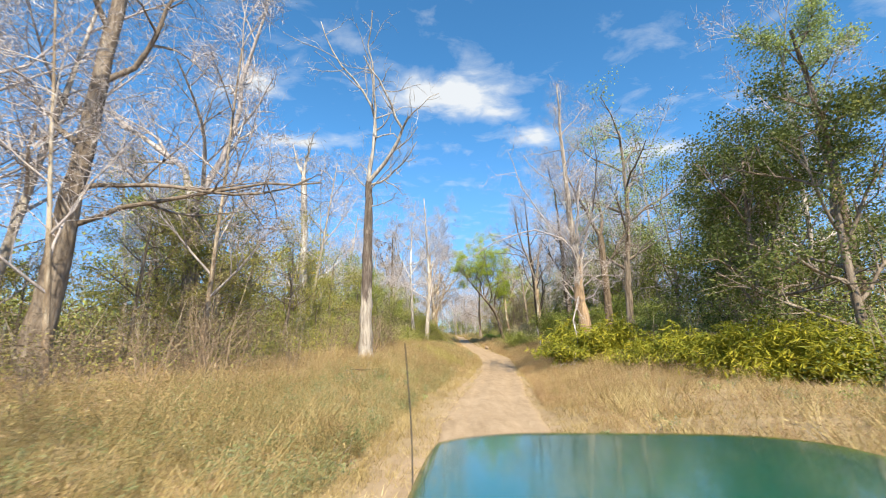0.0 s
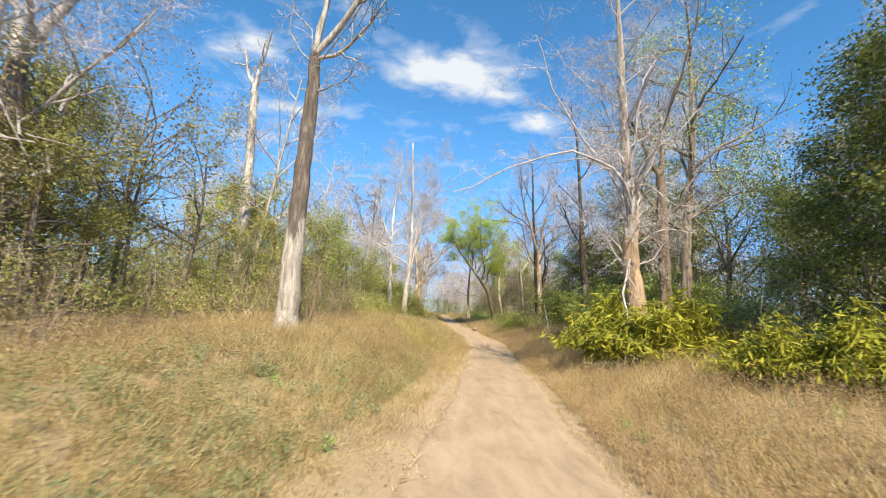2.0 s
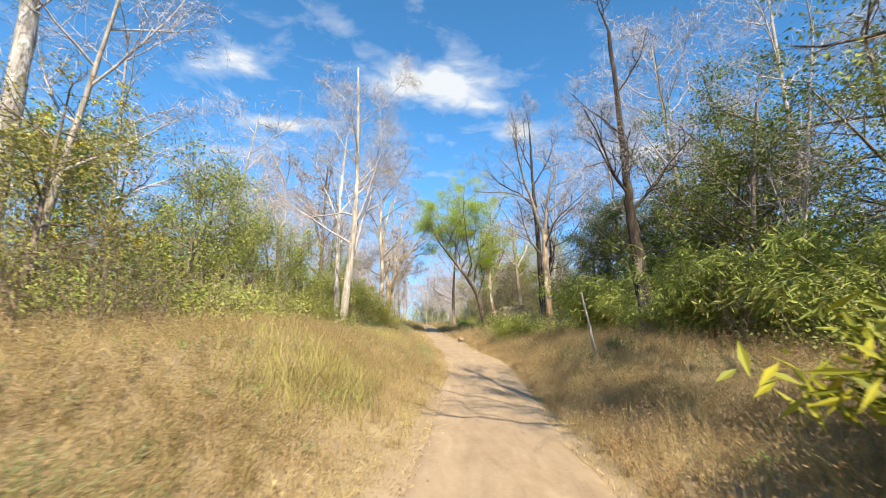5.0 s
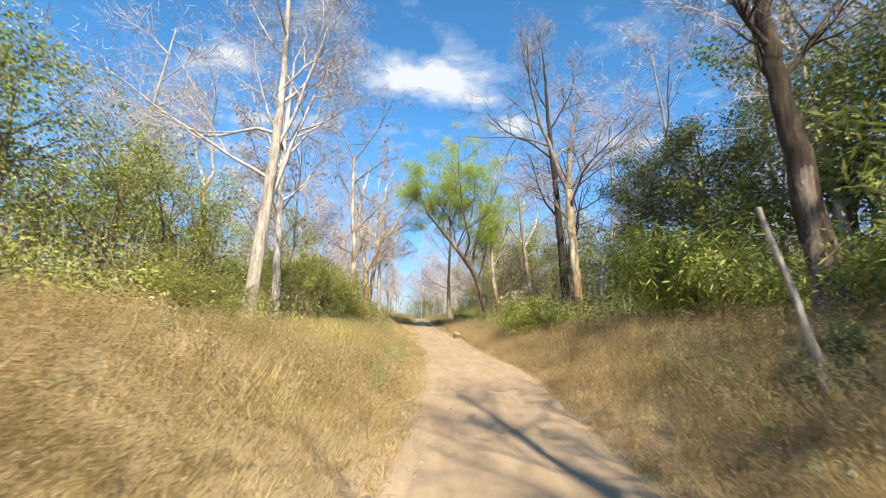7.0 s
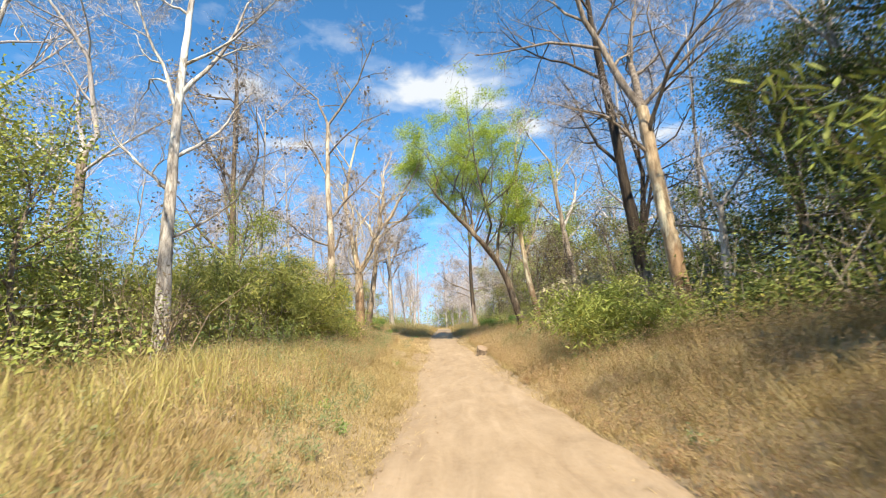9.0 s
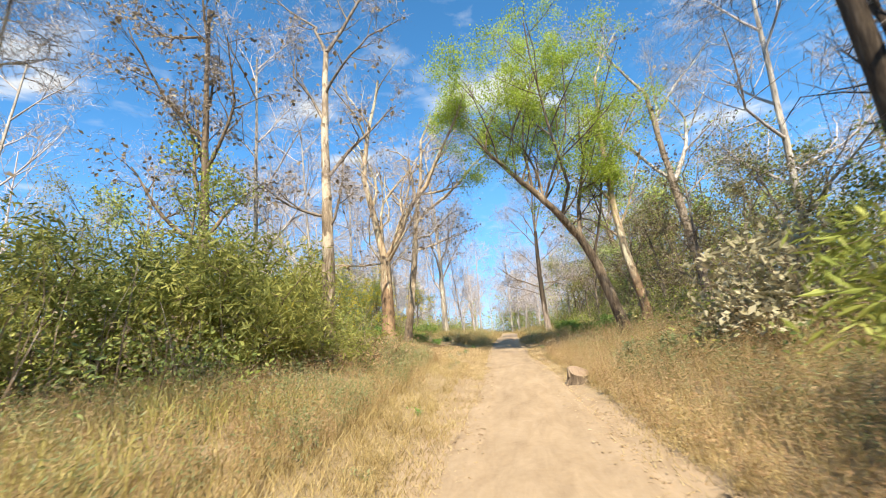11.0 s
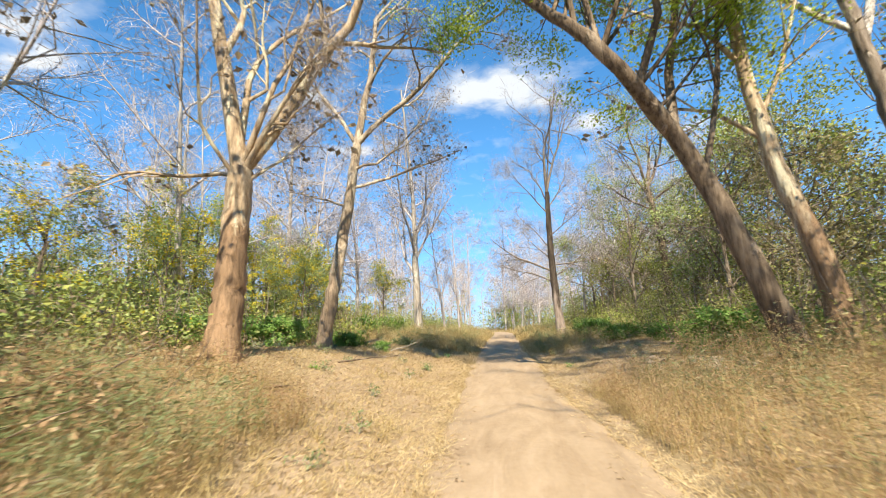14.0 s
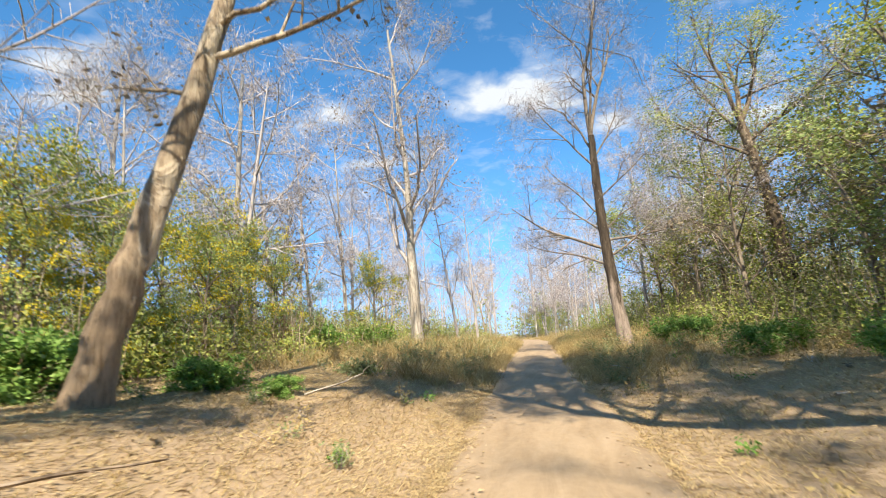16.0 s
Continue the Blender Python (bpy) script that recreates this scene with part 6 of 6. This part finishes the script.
def jeep():
    root = new("jeep")
    root.location = (0.71, 0.0, 0.64)
    root.rotation_euler = (radians(-2.3), 0, 0)
    tagged(root, "open dark green jeep with glossy dusty bonnet on the track", "car")
    # bonnet: one pressed sheet, crowned, its front edge bowed and all edges rolled down
    s, f = np.linspace(-1, 1, 61), np.linspace(0, 1, 31)
    F, S = np.meshgrid(f, s, indexing="ij")
    bow = 1.84 + 0.16 * (1 - np.abs(S) ** 4.5)
    y = 0.42 + (bow - 0.42) * F
    x = S * (0.88 - 0.05 * F ** 3)
    side, nose = np.clip((np.abs(S) - 0.93) / 0.07, 0, 1), np.clip((F - 0.94) / 0.06, 0, 1)
    z = 1.535 + 0.03 * F - 0.03 * S ** 4 - 0.075 * side ** 2 - 0.085 * nose ** 2
    v = np.stack([x, y, z], -1).reshape(-1, 3)
    n, k = F.shape
    i, j = np.meshgrid(np.arange(n - 1), np.arange(k - 1), indexing="ij")
    q = np.stack([i * k + j, i * k + j + 1, (i + 1) * k + j + 1, (i + 1) * k + j], -1).reshape(-1, 4)
    hood = mesh_object("bonnet", v, q, M_GREEN, root, "glossy dark green bonnet with a film of dust", True)
    solid = hood.modifiers.new("sheet", "SOLIDIFY"); solid.thickness, solid.offset = 0.012, -1
    for sx in (-1, 1):
        # wing with its wheel arch cut out
        arch = [(1.15 + 0.5 * math.cos(a), 0.42 + 0.5 * math.sin(a)) for a in np.linspace(0, math.pi, 15)]
        outline = [(1.84, 0.55), (1.84, 1.36), (1.80, 1.40), (0.40, 1.38), (0.40, 0.50)] + arch[::-1]
        bm = bmesh.new()
        near = [bm.verts.new((sx * 0.60, a, b)) for a, b in outline]
        far = [bm.verts.new((sx * 0.80, a, b)) for a, b in outline]
        bm.faces.new(near); bm.faces.new(far)
        for a in range(len(outline)):
            b = (a + 1) % len(outline)
            bm.faces.new((near[a], near[b], far[b], far[a]))
        bmesh.ops.recalc_face_normals(bm, faces=bm.faces[:])
        part("wing", bm, M_GREEN, root)
        lamp = part("headlight", disc(sx * 0.52, 1.885, 1.18, 0.11, 0.07, "Y"), M_STEEL, root)
        part("lens", disc(sx * 0.52, 1.915, 1.18, 0.095, 0.03, "Y", bevel=0.01), M_LENS, lamp, "round glass headlight lens")
        part("side_panel", block(sx * 0.82 - 0.03, sx * 0.82 + 0.03, -2.1, 0.40, 0.55, 1.30), M_GREEN, root)
        seat = part("seat", block(sx * 0.40 - 0.26, sx * 0.40 + 0.26, -0.75, -0.20, 0.86, 1.02, 0.05), M_SEAT, root)
        part("backrest", block(sx * 0.40 - 0.25, sx * 0.40 + 0.25, -0.88, -0.74, 0.98, 1.55, 0.05), M_SEAT, seat)
        for wy in (1.15, -1.35):
            wheel = new("wheel")
            wheel.parent, wheel.location = root, (sx * 0.74, wy, 0.40)
            part("tyre", disc(0, 0, 0, 0.40, 0.24, "X", 36, 0.05), M_BLACK, wheel)
            part("rim", disc(sx * 0.03, 0, 0, 0.21, 0.20, "X", 24, 0.02), M_STEEL, wheel, "dull steel wheel rim")
            part("hub", disc(sx * 0.12, 0, 0, 0.06, 0.06, "X", 16, 0.01), M_STEEL, wheel)
    part("grille_panel", block(-0.62, 0.62, 1.80, 1.87, 0.80, 1.44), M_GREEN, root)
    for k in range(7):
        part("grille_slot", block(-0.27 + k * 0.09 - 0.022, -0.27 + k * 0.09 + 0.022, 1.868, 1.88, 0.95, 1.36, 0.004), M_BLACK, root)
    part("bumper", block(-0.86, 0.86, 1.95, 2.07, 0.55, 0.72, 0.03), M_STEEL, root)
    part("chassis", block(-0.55, 0.55, -2.0, 1.95, 0.42, 0.56), M_BLACK, root)
    part("floor_pan", block(-0.80, 0.80, -2.1, 0.45, 0.55, 0.62), M_GREEN, root)
    part("tailgate", block(-0.79, 0.79, -2.15, -2.09, 0.58, 1.30), M_GREEN, root)
    part("scuttle", block(-0.82, 0.82, 0.28, 0.44, 0.60, 1.50, 0.04), M_GREEN, root)
    part("rear_bench", block(-0.70, 0.70, -1.75, -1.25, 0.86, 1.04, 0.05), M_SEAT, root)
    bm = bmesh.new()
    a = np.arange(24) * 2 * np.pi / 24
    ring, quads = stem_profile(np.stack([0.19 * np.cos(np.append(a, 0)), 0.19 * np.sin(np.append(a, 0)), np.zeros(25)], 1), np.full(25, 0.014), 8)
    wheel = mesh_object("steering_wheel", ring, quads, M_BLACK, root, smooth=True)
    wheel.location, wheel.rotation_euler = (0.40, 0.02, 1.40), (radians(62), 0, 0)
    column, quads = stem_profile(np.array([(0.40, 0.02, 1.40), (0.40, 0.18, 1.33), (0.40, 0.34, 1.26)]), np.full(3, 0.02), 10)
    mesh_object("steering_column", column, quads, M_BLACK, root)
    rod, quads = stem_profile(smooth_line([(-0.862, 1.62, 1.28), (-0.878, 1.66, 1.6), (-0.91, 1.66, 1.92)], 8), np.linspace(0.004, 0.0022, 8), 6)
    mesh_object("aerial", rod, quads, M_BLACK, root, "thin black whip aerial")
    part("aerial_foot", block(-0.875, -0.796, 1.59, 1.65, 1.22, 1.30, 0.008), M_BLACK, root)


jeep()
